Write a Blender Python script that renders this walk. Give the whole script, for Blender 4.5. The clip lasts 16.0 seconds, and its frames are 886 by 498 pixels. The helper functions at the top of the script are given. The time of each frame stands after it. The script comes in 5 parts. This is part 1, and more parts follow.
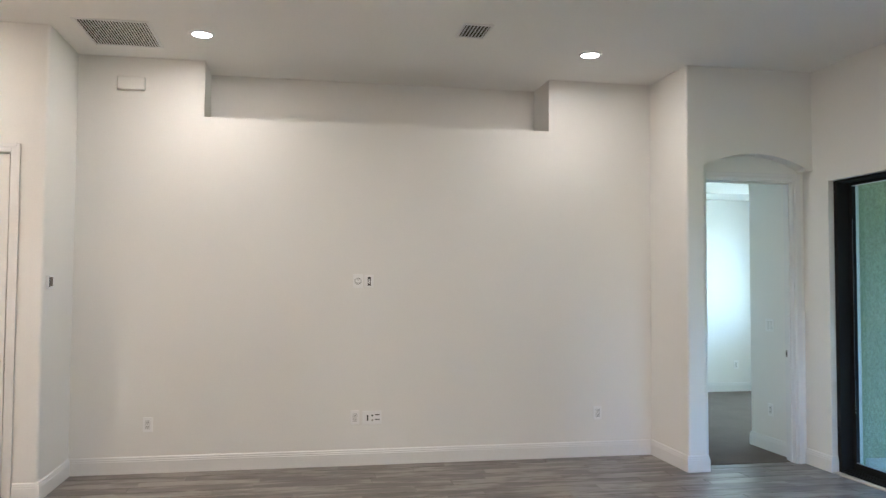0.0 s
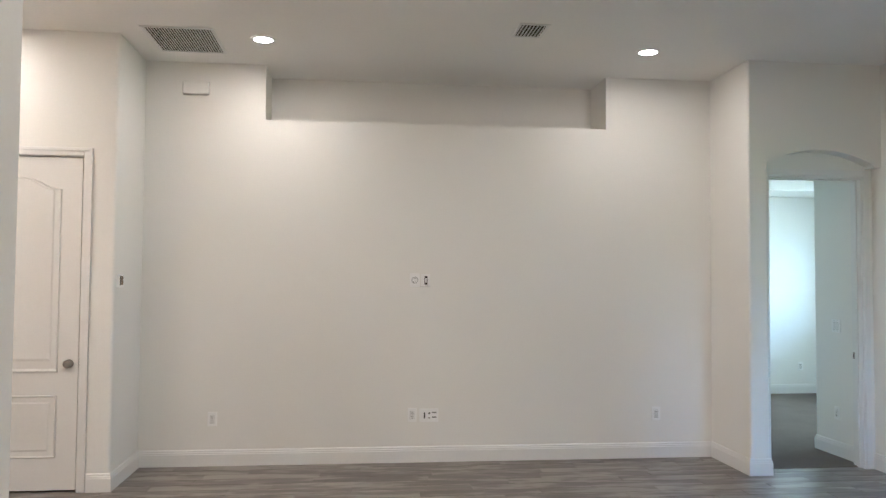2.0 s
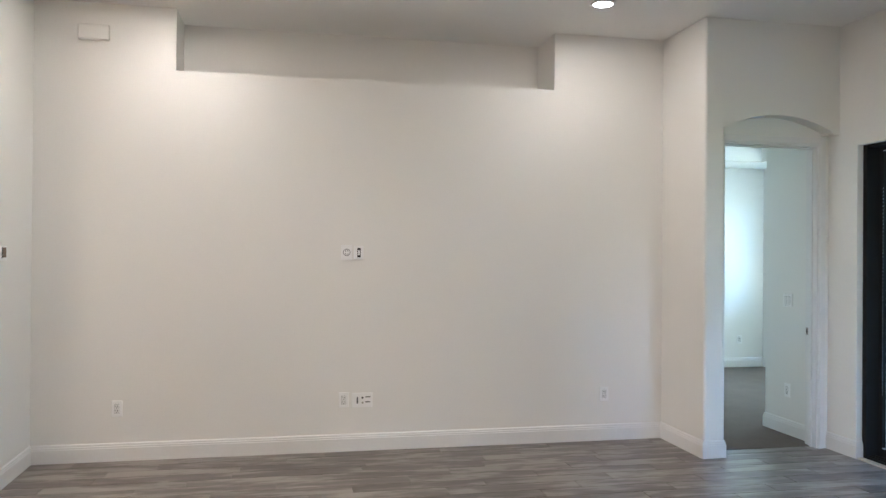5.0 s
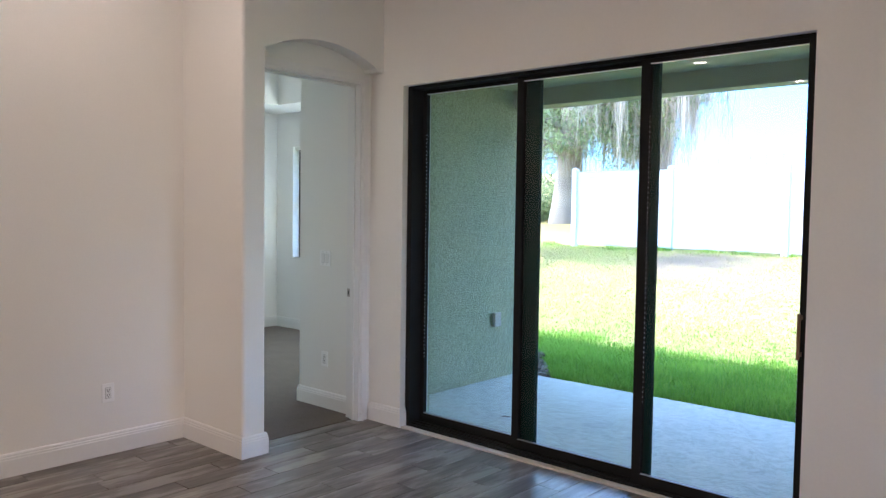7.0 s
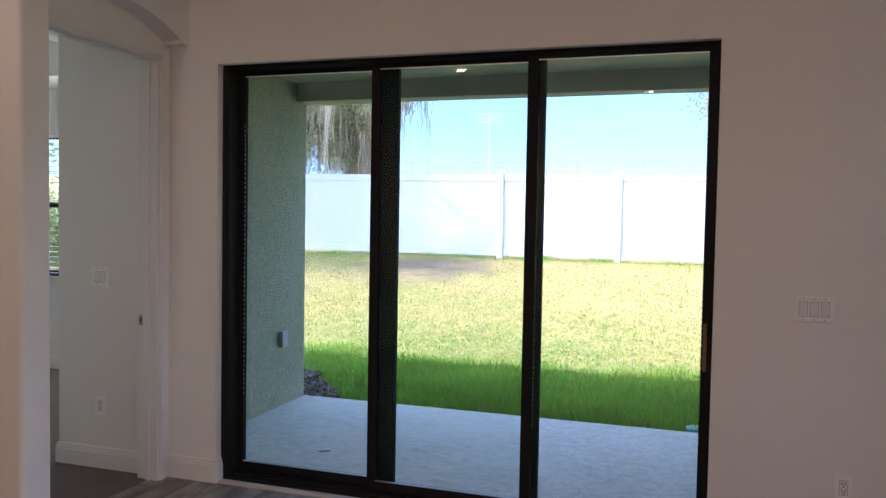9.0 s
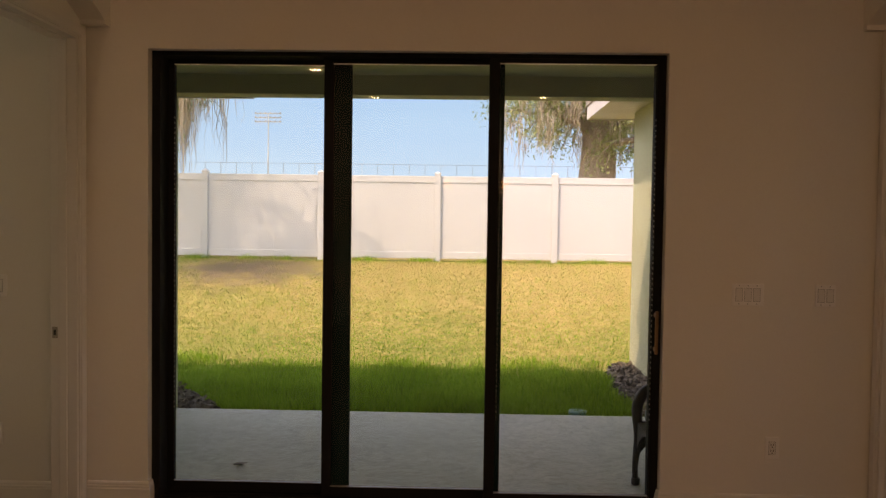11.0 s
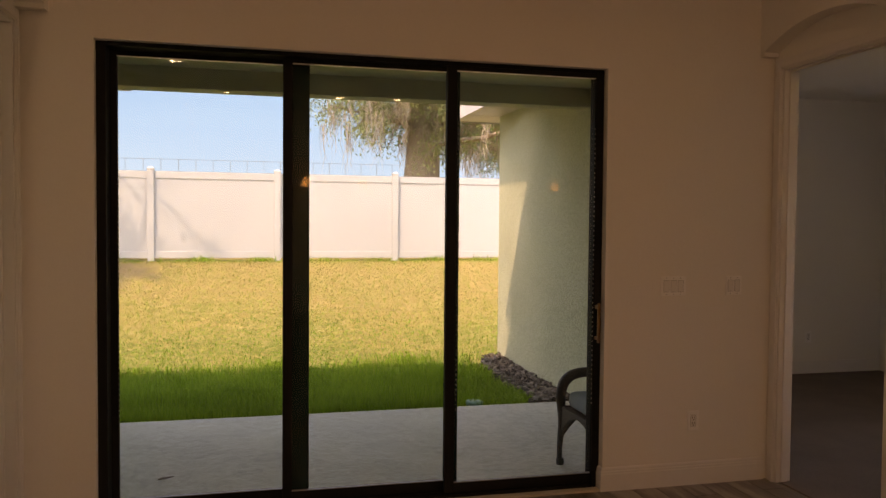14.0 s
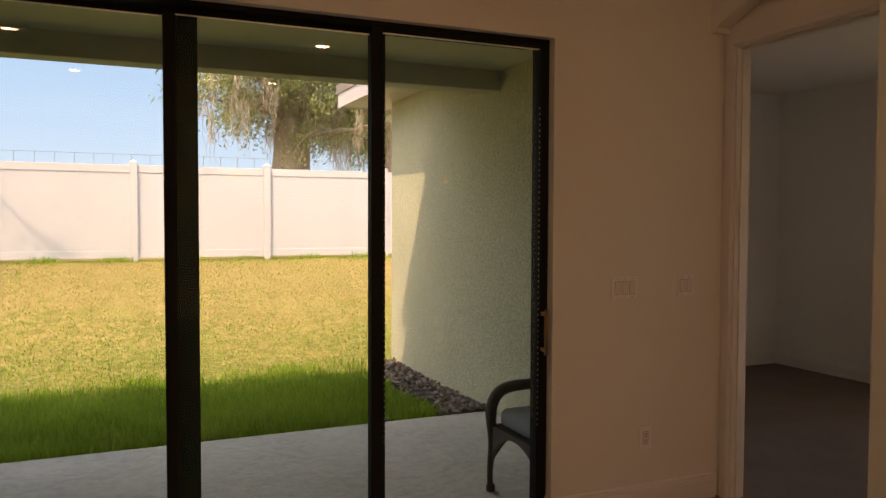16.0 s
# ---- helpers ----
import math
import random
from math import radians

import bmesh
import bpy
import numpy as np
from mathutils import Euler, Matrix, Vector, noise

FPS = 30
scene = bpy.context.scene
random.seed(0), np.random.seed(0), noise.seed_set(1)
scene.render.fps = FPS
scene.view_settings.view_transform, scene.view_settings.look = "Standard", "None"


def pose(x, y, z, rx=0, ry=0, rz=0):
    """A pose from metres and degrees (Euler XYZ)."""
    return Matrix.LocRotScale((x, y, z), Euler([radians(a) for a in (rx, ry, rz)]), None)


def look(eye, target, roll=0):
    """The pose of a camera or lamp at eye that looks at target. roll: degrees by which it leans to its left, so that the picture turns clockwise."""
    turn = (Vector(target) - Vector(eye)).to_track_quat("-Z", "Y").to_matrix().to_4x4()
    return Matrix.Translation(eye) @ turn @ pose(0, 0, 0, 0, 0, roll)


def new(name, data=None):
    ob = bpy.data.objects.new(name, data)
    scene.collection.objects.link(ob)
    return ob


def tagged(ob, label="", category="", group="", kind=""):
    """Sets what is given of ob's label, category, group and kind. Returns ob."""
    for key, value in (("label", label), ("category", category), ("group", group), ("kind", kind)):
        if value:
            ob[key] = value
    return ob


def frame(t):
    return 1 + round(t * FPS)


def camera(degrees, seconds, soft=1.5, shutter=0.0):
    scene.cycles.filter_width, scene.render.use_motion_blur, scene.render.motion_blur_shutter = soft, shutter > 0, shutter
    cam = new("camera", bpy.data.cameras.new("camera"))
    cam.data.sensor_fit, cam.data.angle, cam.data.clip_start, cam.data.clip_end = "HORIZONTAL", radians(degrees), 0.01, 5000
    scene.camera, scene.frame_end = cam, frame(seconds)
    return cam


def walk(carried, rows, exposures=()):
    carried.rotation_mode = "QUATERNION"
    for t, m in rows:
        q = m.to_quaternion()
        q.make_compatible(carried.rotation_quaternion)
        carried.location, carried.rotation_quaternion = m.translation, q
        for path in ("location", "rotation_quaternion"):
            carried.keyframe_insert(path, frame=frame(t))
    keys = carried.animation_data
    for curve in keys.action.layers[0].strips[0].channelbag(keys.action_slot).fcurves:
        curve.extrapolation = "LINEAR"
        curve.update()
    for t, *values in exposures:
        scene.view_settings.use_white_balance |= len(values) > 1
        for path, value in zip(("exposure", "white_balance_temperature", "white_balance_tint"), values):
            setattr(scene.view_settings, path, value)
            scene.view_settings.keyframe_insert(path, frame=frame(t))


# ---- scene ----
cam = camera(59.7, 16.0, soft=1.4)
PATH = [
    (0, (5.804, -4.428, 1.563), (3.839, -4.066, 1.65), 0.3),
    (0.5, (5.817, -4.428, 1.56), (3.844, -4.114, 1.646), 0.3),
    (1, (5.828, -4.431, 1.567), (3.85, -4.149, 1.65), 0.3),
    (1.5, (5.834, -4.444, 1.569), (3.851, -4.192, 1.652), 0.4),
    (2, (5.839, -4.443, 1.576), (3.852, -4.222, 1.656), 0.4),
    (2.5, (5.834, -4.464, 1.576), (3.846, -4.259, 1.656), 0.4),
    (3, (5.831, -4.44, 1.597), (3.841, -4.258, 1.67), 0.5),
    (3.2, (5.829, -4.44, 1.589), (3.838, -4.265, 1.664), 0.5),
    (5.3, (5.046, -4.38, 1.574), (3.116, -3.857, 1.546), 0.5),
    (5.5, (4.884, -4.349, 1.58), (3.017, -3.636, 1.524), 0.6),
    (6, (4.462, -4.337, 1.61), (2.79, -3.244, 1.507), 0.8),
    (6.5, (4.188, -4.137, 1.548), (2.651, -2.861, 1.453), 0.7),
    (7, (3.873, -3.957, 1.569), (2.545, -2.465, 1.468), 0.8),
    (7.5, (3.537, -3.897, 1.602), (2.384, -2.266, 1.5), 0.8),
    (8, (3.197, -3.962, 1.6), (2.157, -2.256, 1.499), 0.8),
    (8.5, (2.925, -3.924, 1.563), (2.076, -2.116, 1.475), 0.9),
    (9, (2.624, -3.911, 1.576), (2.011, -2.009, 1.496), 1.0),
    (9.2, (2.521, -3.948, 1.583), (1.982, -2.024, 1.497), 0.9),
    (11.5, (1.452, -4.114, 1.532), (1.534, -2.116, 1.469), 0.8),
    (12, (1.275, -4.046, 1.53), (1.476, -2.057, 1.466), 0.8),
    (12.5, (1.082, -4.006, 1.541), (1.361, -2.027, 1.478), 0.8),
    (13, (0.92, -4.121, 1.548), (1.266, -2.153, 1.487), 0.5),
    (13.5, (0.801, -4.152, 1.558), (1.225, -2.199, 1.494), 0.5),
    (14, (0.774, -4.148, 1.552), (1.244, -2.206, 1.484), 0.5),
    (14.5, (0.749, -4.067, 1.535), (1.244, -2.131, 1.467), 0.5),
    (15, (0.73, -3.88, 1.547), (1.248, -1.949, 1.475), 0.5),
    (15.5, (0.733, -3.62, 1.546), (1.313, -1.708, 1.471), 0.4),
    (16, (0.68, -3.35, 1.546), (1.484, -1.52, 1.468), 0.2),
]
EXPOSURES = [(0, 4.16, 4860, 7), (3.2, 4.08, 4860, 7), (5.5, 4.22, 4830, 9), (7.0, 3.87, 5250, 17), (8.9, 3.18, 5650, 28), (9.2, 3.04, 6000, 29), (11.3, 2.14, 10800, 34), (13.0, 2.15, 11000, 36), (14.5, 2.29, 11300, 39), (16, 2.29, 11200, 36)]
walk(cam, [(t, look(eye, target, roll)) for t, eye, target, roll in PATH], EXPOSURES)

# ---- daylight ----
SUN_TO = Vector((-0.56, -0.455, 1.0)).normalized()
world = bpy.data.worlds.new("world")
scene.world = world
world.use_nodes = True
sky = world.node_tree.nodes.new("ShaderNodeTexSky")
sky.sky_type, sky.sun_disc = "NISHITA", False
sky.sun_elevation = math.asin(SUN_TO.z)
sky.sun_rotation = math.atan2(SUN_TO.x, SUN_TO.y)
sky.air_density, sky.dust_density, sky.ozone_density = 1.0, 0.9, 0.8
world.node_tree.nodes["Background"].inputs["Strength"].default_value = 0.17
world.node_tree.links.new(sky.outputs[0], world.node_tree.nodes["Background"].inputs["Color"])
sun = new("sun", bpy.data.lights.new("sun", "SUN"))
sun.data.energy, sun.data.angle, sun.data.color = 1.0, radians(0.6), (1.0, 0.94, 0.89)
sun.matrix_world = look(SUN_TO * 30, (0, 0, 0))


# ---- materials ----
def material(name, rough=0.5, metal=0.0, spec=0.5):
    m = bpy.data.materials.new(name)
    m.use_nodes = True
    nt = m.node_tree
    b = nt.nodes["Principled BSDF"]
    b.inputs["Roughness"].default_value = rough
    b.inputs["Metallic"].default_value = metal
    b.inputs["Specular IOR Level"].default_value = spec
    return m, nt, b


def node(nt, kind, **inputs):
    n = nt.nodes.new(kind)
    for k, v in inputs.items():
        n.inputs[k.replace("_", " ")].default_value = v
    return n


def coords(nt, scale=(1, 1, 1), kind="Object"):
    tc = nt.nodes.new("ShaderNodeTexCoord")
    mp = nt.nodes.new("ShaderNodeMapping")
    mp.inputs["Scale"].default_value = scale
    nt.links.new(tc.outputs[kind], mp.inputs["Vector"])
    return mp.outputs[0]


def world_coords(nt, scale=(1, 1, 1)):
    g = nt.nodes.new("ShaderNodeNewGeometry")
    mp = nt.nodes.new("ShaderNodeMapping")
    mp.inputs["Scale"].default_value = scale
    nt.links.new(g.outputs["Position"], mp.inputs["Vector"])
    return mp.outputs[0]


def noise_tex(nt, vec, scale, detail=4, rough=0.55):
    n = node(nt, "ShaderNodeTexNoise", Scale=scale, Detail=detail, Roughness=rough)
    nt.links.new(vec, n.inputs["Vector"])
    return n.outputs["Fac"]


def ramp(nt, fac, stops):
    r = nt.nodes.new("ShaderNodeValToRGB")
    e = r.color_ramp.elements
    while len(e) < len(stops):
        e.new(0.5)
    for el, (p, c) in zip(e, stops):
        el.position, el.color = p, (*c, 1)
    nt.links.new(fac, r.inputs["Fac"])
    return r.outputs["Color"]


def mix(nt, fac, a, b, mode="MIX"):
    m = nt.nodes.new("ShaderNodeMix")
    m.data_type, m.blend_type = "RGBA", mode
    for sock, v in ((m.inputs[0], fac), (m.inputs[6], a), (m.inputs[7], b)):
        if isinstance(v, (int, float)):
            sock.default_value = v
        elif isinstance(v, tuple):
            sock.default_value = (*v, 1)
        else:
            nt.links.new(v, sock)
    return m.outputs[2]


def bump(nt, b, height, strength, distance):
    n = nt.nodes.new("ShaderNodeBump")
    n.inputs["Strength"].default_value, n.inputs["Distance"].default_value = strength, distance
    nt.links.new(height, n.inputs["Height"])
    nt.links.new(n.outputs[0], b.inputs["Normal"])


def surface(name, a, b_col, rough, big=0.8, fine=60.0, strength=0.15, distance=0.002, metal=0.0, spec=0.5, vary=0.35):
    """A painted or plain surface: two tones that drift slowly, a fine grain and a light relief."""
    m, nt, b = material(name, rough, metal, spec)
    v = world_coords(nt)
    slow = noise_tex(nt, v, big, 3)
    grain = noise_tex(nt, v, fine, 3)
    col = ramp(nt, slow, [(0.3, a), (0.7, b_col)])
    col = mix(nt, vary * 0.3, col, ramp(nt, grain, [(0.3, tuple(c * 0.8 for c in a)), (0.7, b_col)]))
    nt.links.new(col, b.inputs["Base Color"])
    r = nt.nodes.new("ShaderNodeMapRange")
    r.inputs["To Min"].default_value, r.inputs["To Max"].default_value = rough * 0.9, min(1, rough * 1.1)
    nt.links.new(slow, r.inputs["Value"])
    nt.links.new(r.outputs[0], b.inputs["Roughness"])
    bump(nt, b, grain, strength, distance)
    return m


WALL = surface("wall_paint", (0.80, 0.79, 0.76), (0.83, 0.82, 0.79), 0.62, 0.5, 90, 0.12, 0.0015)
CEIL = surface("ceiling_paint", (0.84, 0.83, 0.80), (0.87, 0.86, 0.83), 0.85, 0.6, 45, 0.3, 0.003)
TRIM = surface("trim_paint", (0.77, 0.765, 0.755), (0.80, 0.795, 0.785), 0.42, 1.2, 40, 0.04, 0.001)
DOORP = surface("door_paint", (0.76, 0.75, 0.735), (0.79, 0.78, 0.765), 0.38, 1.2, 70, 0.06, 0.001)
PLATE = surface("white_plastic", (0.86, 0.86, 0.855), (0.89, 0.89, 0.885), 0.3, 3, 80, 0.02, 0.0005)
PLATE2 = surface("ivory_rocker", (0.76, 0.76, 0.75), (0.79, 0.79, 0.78), 0.35, 3, 80, 0.02, 0.0005)
GREYP = surface("shadow_gap_plastic", (0.34, 0.34, 0.34), (0.40, 0.40, 0.40), 0.5, 3, 80, 0.02, 0.0005)
SLOT = surface("dark_slot", (0.02, 0.02, 0.02), (0.03, 0.03, 0.03), 0.6, 3, 80, 0.02, 0.0005)
NICKEL = surface("satin_nickel", (0.33, 0.31, 0.285), (0.40, 0.375, 0.345), 0.28, 4, 120, 0.03, 0.0005, 1.0)
BLACKAL = surface("black_aluminium", (0.016, 0.0165, 0.0165), (0.020, 0.0205, 0.0205), 0.6, 2, 150, 0.0, 0.0003, spec=0.06, vary=0.1)
# same black frame; green of the glass and its reflection painted into the colour
STILEAL = surface("black_aluminium_green_cast", (0.009, 0.029, 0.027), (0.012, 0.035, 0.033), 0.6, 2, 150, 0.0, 0.0003, spec=0.04, vary=0.1)
TRACK = surface("threshold_stone", (0.55, 0.50, 0.43), (0.62, 0.57, 0.50), 0.5, 3, 60, 0.1, 0.001)
BRONZE = surface("bronze_pull", (0.17, 0.085, 0.038), (0.21, 0.11, 0.05), 0.45, 6, 90, 0.05, 0.0005, 0.3)
GROUT = surface("grout", (0.27, 0.25, 0.23), (0.33, 0.31, 0.285), 0.9, 2, 120, 0.2, 0.001)
FENCEW = surface("white_vinyl", (0.47, 0.475, 0.47), (0.51, 0.515, 0.51), 0.45, 0.7, 25, 0.03, 0.001)
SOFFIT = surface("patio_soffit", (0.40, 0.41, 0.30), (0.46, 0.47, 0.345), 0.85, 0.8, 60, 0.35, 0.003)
FASCIA = surface("fascia_paint", (0.42, 0.40, 0.385), (0.47, 0.45, 0.43), 0.5, 1, 50, 0.06, 0.001)
SHINGLE = surface("roof_shingle", (0.16, 0.145, 0.13), (0.23, 0.205, 0.18), 0.95, 2, 30, 0.6, 0.006)
STEELG = surface("galvanised_steel", (0.35, 0.36, 0.37), (0.45, 0.46, 0.47), 0.5, 2, 30, 0.05, 0.001, 0.6)
RAILG = surface("dull_grey_steel", (0.10, 0.11, 0.12), (0.15, 0.16, 0.17), 0.7, 2, 30, 0.05, 0.001)
BARKD = surface("bark", (0.16, 0.125, 0.095), (0.27, 0.22, 0.17), 0.95, 1.5, 14, 0.9, 0.03, vary=1.0)
CUSHION = surface("blue_grey_cloth", (0.17, 0.22, 0.235), (0.21, 0.265, 0.28), 0.95, 4, 220, 0.4, 0.002, vary=0.8)
WICKER = surface("dark_wicker", (0.028, 0.026, 0.024), (0.055, 0.05, 0.045), 0.6, 9, 140, 0.7, 0.004, vary=1.0)
GREENP = surface("green_plastic", (0.10, 0.30, 0.24), (0.13, 0.36, 0.29), 0.45, 5, 60, 0.05, 0.001)
BLIND = surface("blind_slat", (0.78, 0.77, 0.74), (0.82, 0.81, 0.78), 0.45, 2, 50, 0.03, 0.001)


def stucco():
    m, nt, b = material("stucco", 0.95, spec=0.2)
    v = world_coords(nt)
    blot = noise_tex(nt, v, 0.9, 5)
    lump = noise_tex(nt, v, 58, 3, 0.65)
    vor = node(nt, "ShaderNodeTexVoronoi", Scale=95)
    nt.links.new(v, vor.inputs["Vector"])
    col = ramp(nt, blot, [(0.25, (0.49, 0.525, 0.345)), (0.75, (0.595, 0.625, 0.42))])
    col = mix(nt, 0.38, col, ramp(nt, lump, [(0.37, (0.13, 0.145, 0.105)), (0.5, (0.43, 0.46, 0.315)), (0.63, (0.76, 0.785, 0.58))]))
    nt.links.new(col, b.inputs["Base Color"])
    h = nt.nodes.new("ShaderNodeMath")
    h.operation = "ADD"
    nt.links.new(lump, h.inputs[0])
    nt.links.new(vor.outputs["Distance"], h.inputs[1])
    bump(nt, b, h.outputs[0], 1.0, 0.018)
    return m


def concrete():
    m, nt, b = material("concrete", 0.75, spec=0.35)
    v = world_coords(nt)
    blot = noise_tex(nt, v, 1.3, 6, 0.65)
    fine = noise_tex(nt, v, 60, 5, 0.85)
    col = ramp(nt, blot, [(0.3, (0.31, 0.315, 0.225)), (0.5, (0.41, 0.415, 0.305)), (0.7, (0.52, 0.52, 0.39))])
    col = mix(nt, 0.4, col, ramp(nt, fine, [(0.36, (0.20, 0.19, 0.175)), (0.5, (0.50, 0.485, 0.455)), (0.64, (0.74, 0.725, 0.69))]))
    mid = noise_tex(nt, v, 17, 7, 0.92)
    col = mix(nt, 0.36, col, ramp(nt, mid, [(0.40, (0.27, 0.275, 0.215)), (0.56, (0.74, 0.74, 0.62))]))
    nt.links.new(col, b.inputs["Base Color"])
    bump(nt, b, fine, 0.5, 0.004)
    return m


def carpet(name, a, c):
    m, nt, b = material(name, 1.0, spec=0.05)
    v = world_coords(nt)
    pile = noise_tex(nt, v, 130, 3, 0.7)
    tread = noise_tex(nt, v, 2.2, 3)
    col = mix(nt, 0.5, ramp(nt, tread, [(0.35, a), (0.65, c)]), ramp(nt, pile, [(0.3, tuple(x * 0.7 for x in a)), (0.7, tuple(x * 1.25 for x in c))]))
    nt.links.new(col, b.inputs["Base Color"])
    bump(nt, b, pile, 0.8, 0.006)
    return m


def plank_tile():
    """Wood-look porcelain: every tile has its own tone, with long streaks and a few dark bands along it."""
    m, nt, b = material("wood_look_tile", 0.28, spec=0.5)
    info = nt.nodes.new("ShaderNodeObjectInfo")
    geo = nt.nodes.new("ShaderNodeNewGeometry")
    add = nt.nodes.new("ShaderNodeMath")
    add.operation = "ADD"
    nt.links.new(info.outputs["Random"], add.inputs[0])
    nt.links.new(geo.outputs["Random Per Island"], add.inputs[1])
    fr = nt.nodes.new("ShaderNodeMath")
    fr.operation = "FRACT"
    nt.links.new(add.outputs[0], fr.inputs[0])
    rnd = fr.outputs[0]
    shift = nt.nodes.new("ShaderNodeVectorMath")
    shift.operation = "MULTIPLY_ADD"
    comb = nt.nodes.new("ShaderNodeCombineXYZ")
    for k in range(3):
        nt.links.new(rnd, comb.inputs[k])
    shift.inputs[1].default_value = (17.0, 43.0, 29.0)
    nt.links.new(comb.outputs[0], shift.inputs[0])
    nt.links.new(geo.outputs["Position"], shift.inputs[2])
    mp = nt.nodes.new("ShaderNodeMapping")
    mp.inputs["Scale"].default_value = (8.0, 1.9, 1.0)
    nt.links.new(shift.outputs[0], mp.inputs["Vector"])
    streak = noise_tex(nt, mp.outputs[0], 1.0, 5, 0.6)
    mp2 = nt.nodes.new("ShaderNodeMapping")
    mp2.inputs["Scale"].default_value = (70.0, 3.0, 1.0)
    nt.links.new(shift.outputs[0], mp2.inputs["Vector"])
    grain = noise_tex(nt, mp2.outputs[0], 1.0, 4, 0.6)
    base = ramp(nt, rnd, [(0, (0.040, 0.031, 0.025)), (0.3, (0.080, 0.065, 0.054)), (0.65, (0.16, 0.138, 0.12)), (1, (0.30, 0.272, 0.243))])
    col = mix(nt, 0.66, base, ramp(nt, streak, [(0.38, (0.022, 0.016, 0.012)), (0.45, (0.075, 0.060, 0.048)), (0.51, (0.18, 0.155, 0.133)), (0.58, (0.40, 0.37, 0.335))]))
    col = mix(nt, 0.3, col, ramp(nt, grain, [(0.35, (0.07, 0.055, 0.045)), (0.65, (0.27, 0.238, 0.208))]))
    nt.links.new(col, b.inputs["Base Color"])
    bump(nt, b, grain, 0.18, 0.001)
    return m


def glass_pane(name, tint, f0=1.5):
    m = bpy.data.materials.new(name)
    m.use_nodes = True
    nt = m.node_tree
    nt.nodes.remove(nt.nodes["Principled BSDF"])
    tr = nt.nodes.new("ShaderNodeBsdfTransparent")
    tr.inputs[0].default_value = (*tint, 1)
    gl = nt.nodes.new("ShaderNodeBsdfGlossy")
    gl.inputs["Roughness"].default_value = 0.0
    fz = nt.nodes.new("ShaderNodeFresnel")
    fz.inputs["IOR"].default_value = f0
    mx = nt.nodes.new("ShaderNodeMixShader")
    nt.links.new(fz.outputs[0], mx.inputs[0])
    nt.links.new(tr.outputs[0], mx.inputs[1])
    nt.links.new(gl.outputs[0], mx.inputs[2])
    nt.links.new(mx.outputs[0], nt.nodes["Material Output"].inputs["Surface"])
    return m


def clear_glass():
    m = bpy.data.materials.new("clear_glass")
    m.use_nodes = True
    nt = m.node_tree
    nt.nodes.remove(nt.nodes["Principled BSDF"])
    tr = nt.nodes.new("ShaderNodeBsdfTransparent")
    tr.inputs[0].default_value = (0.97, 0.985, 0.98, 1)
    nt.links.new(tr.outputs[0], nt.nodes["Material Output"].inputs["Surface"])
    return m


def emitter(name, color, strength):
    m = bpy.data.materials.new(name)
    m.use_nodes = True
    nt = m.node_tree
    nt.nodes.remove(nt.nodes["Principled BSDF"])
    e = nt.nodes.new("ShaderNodeEmission")
    e.inputs[0].default_value, e.inputs[1].default_value = (*color, 1), strength
    nt.links.new(e.outputs[0], nt.nodes["Material Output"].inputs["Surface"])
    return m


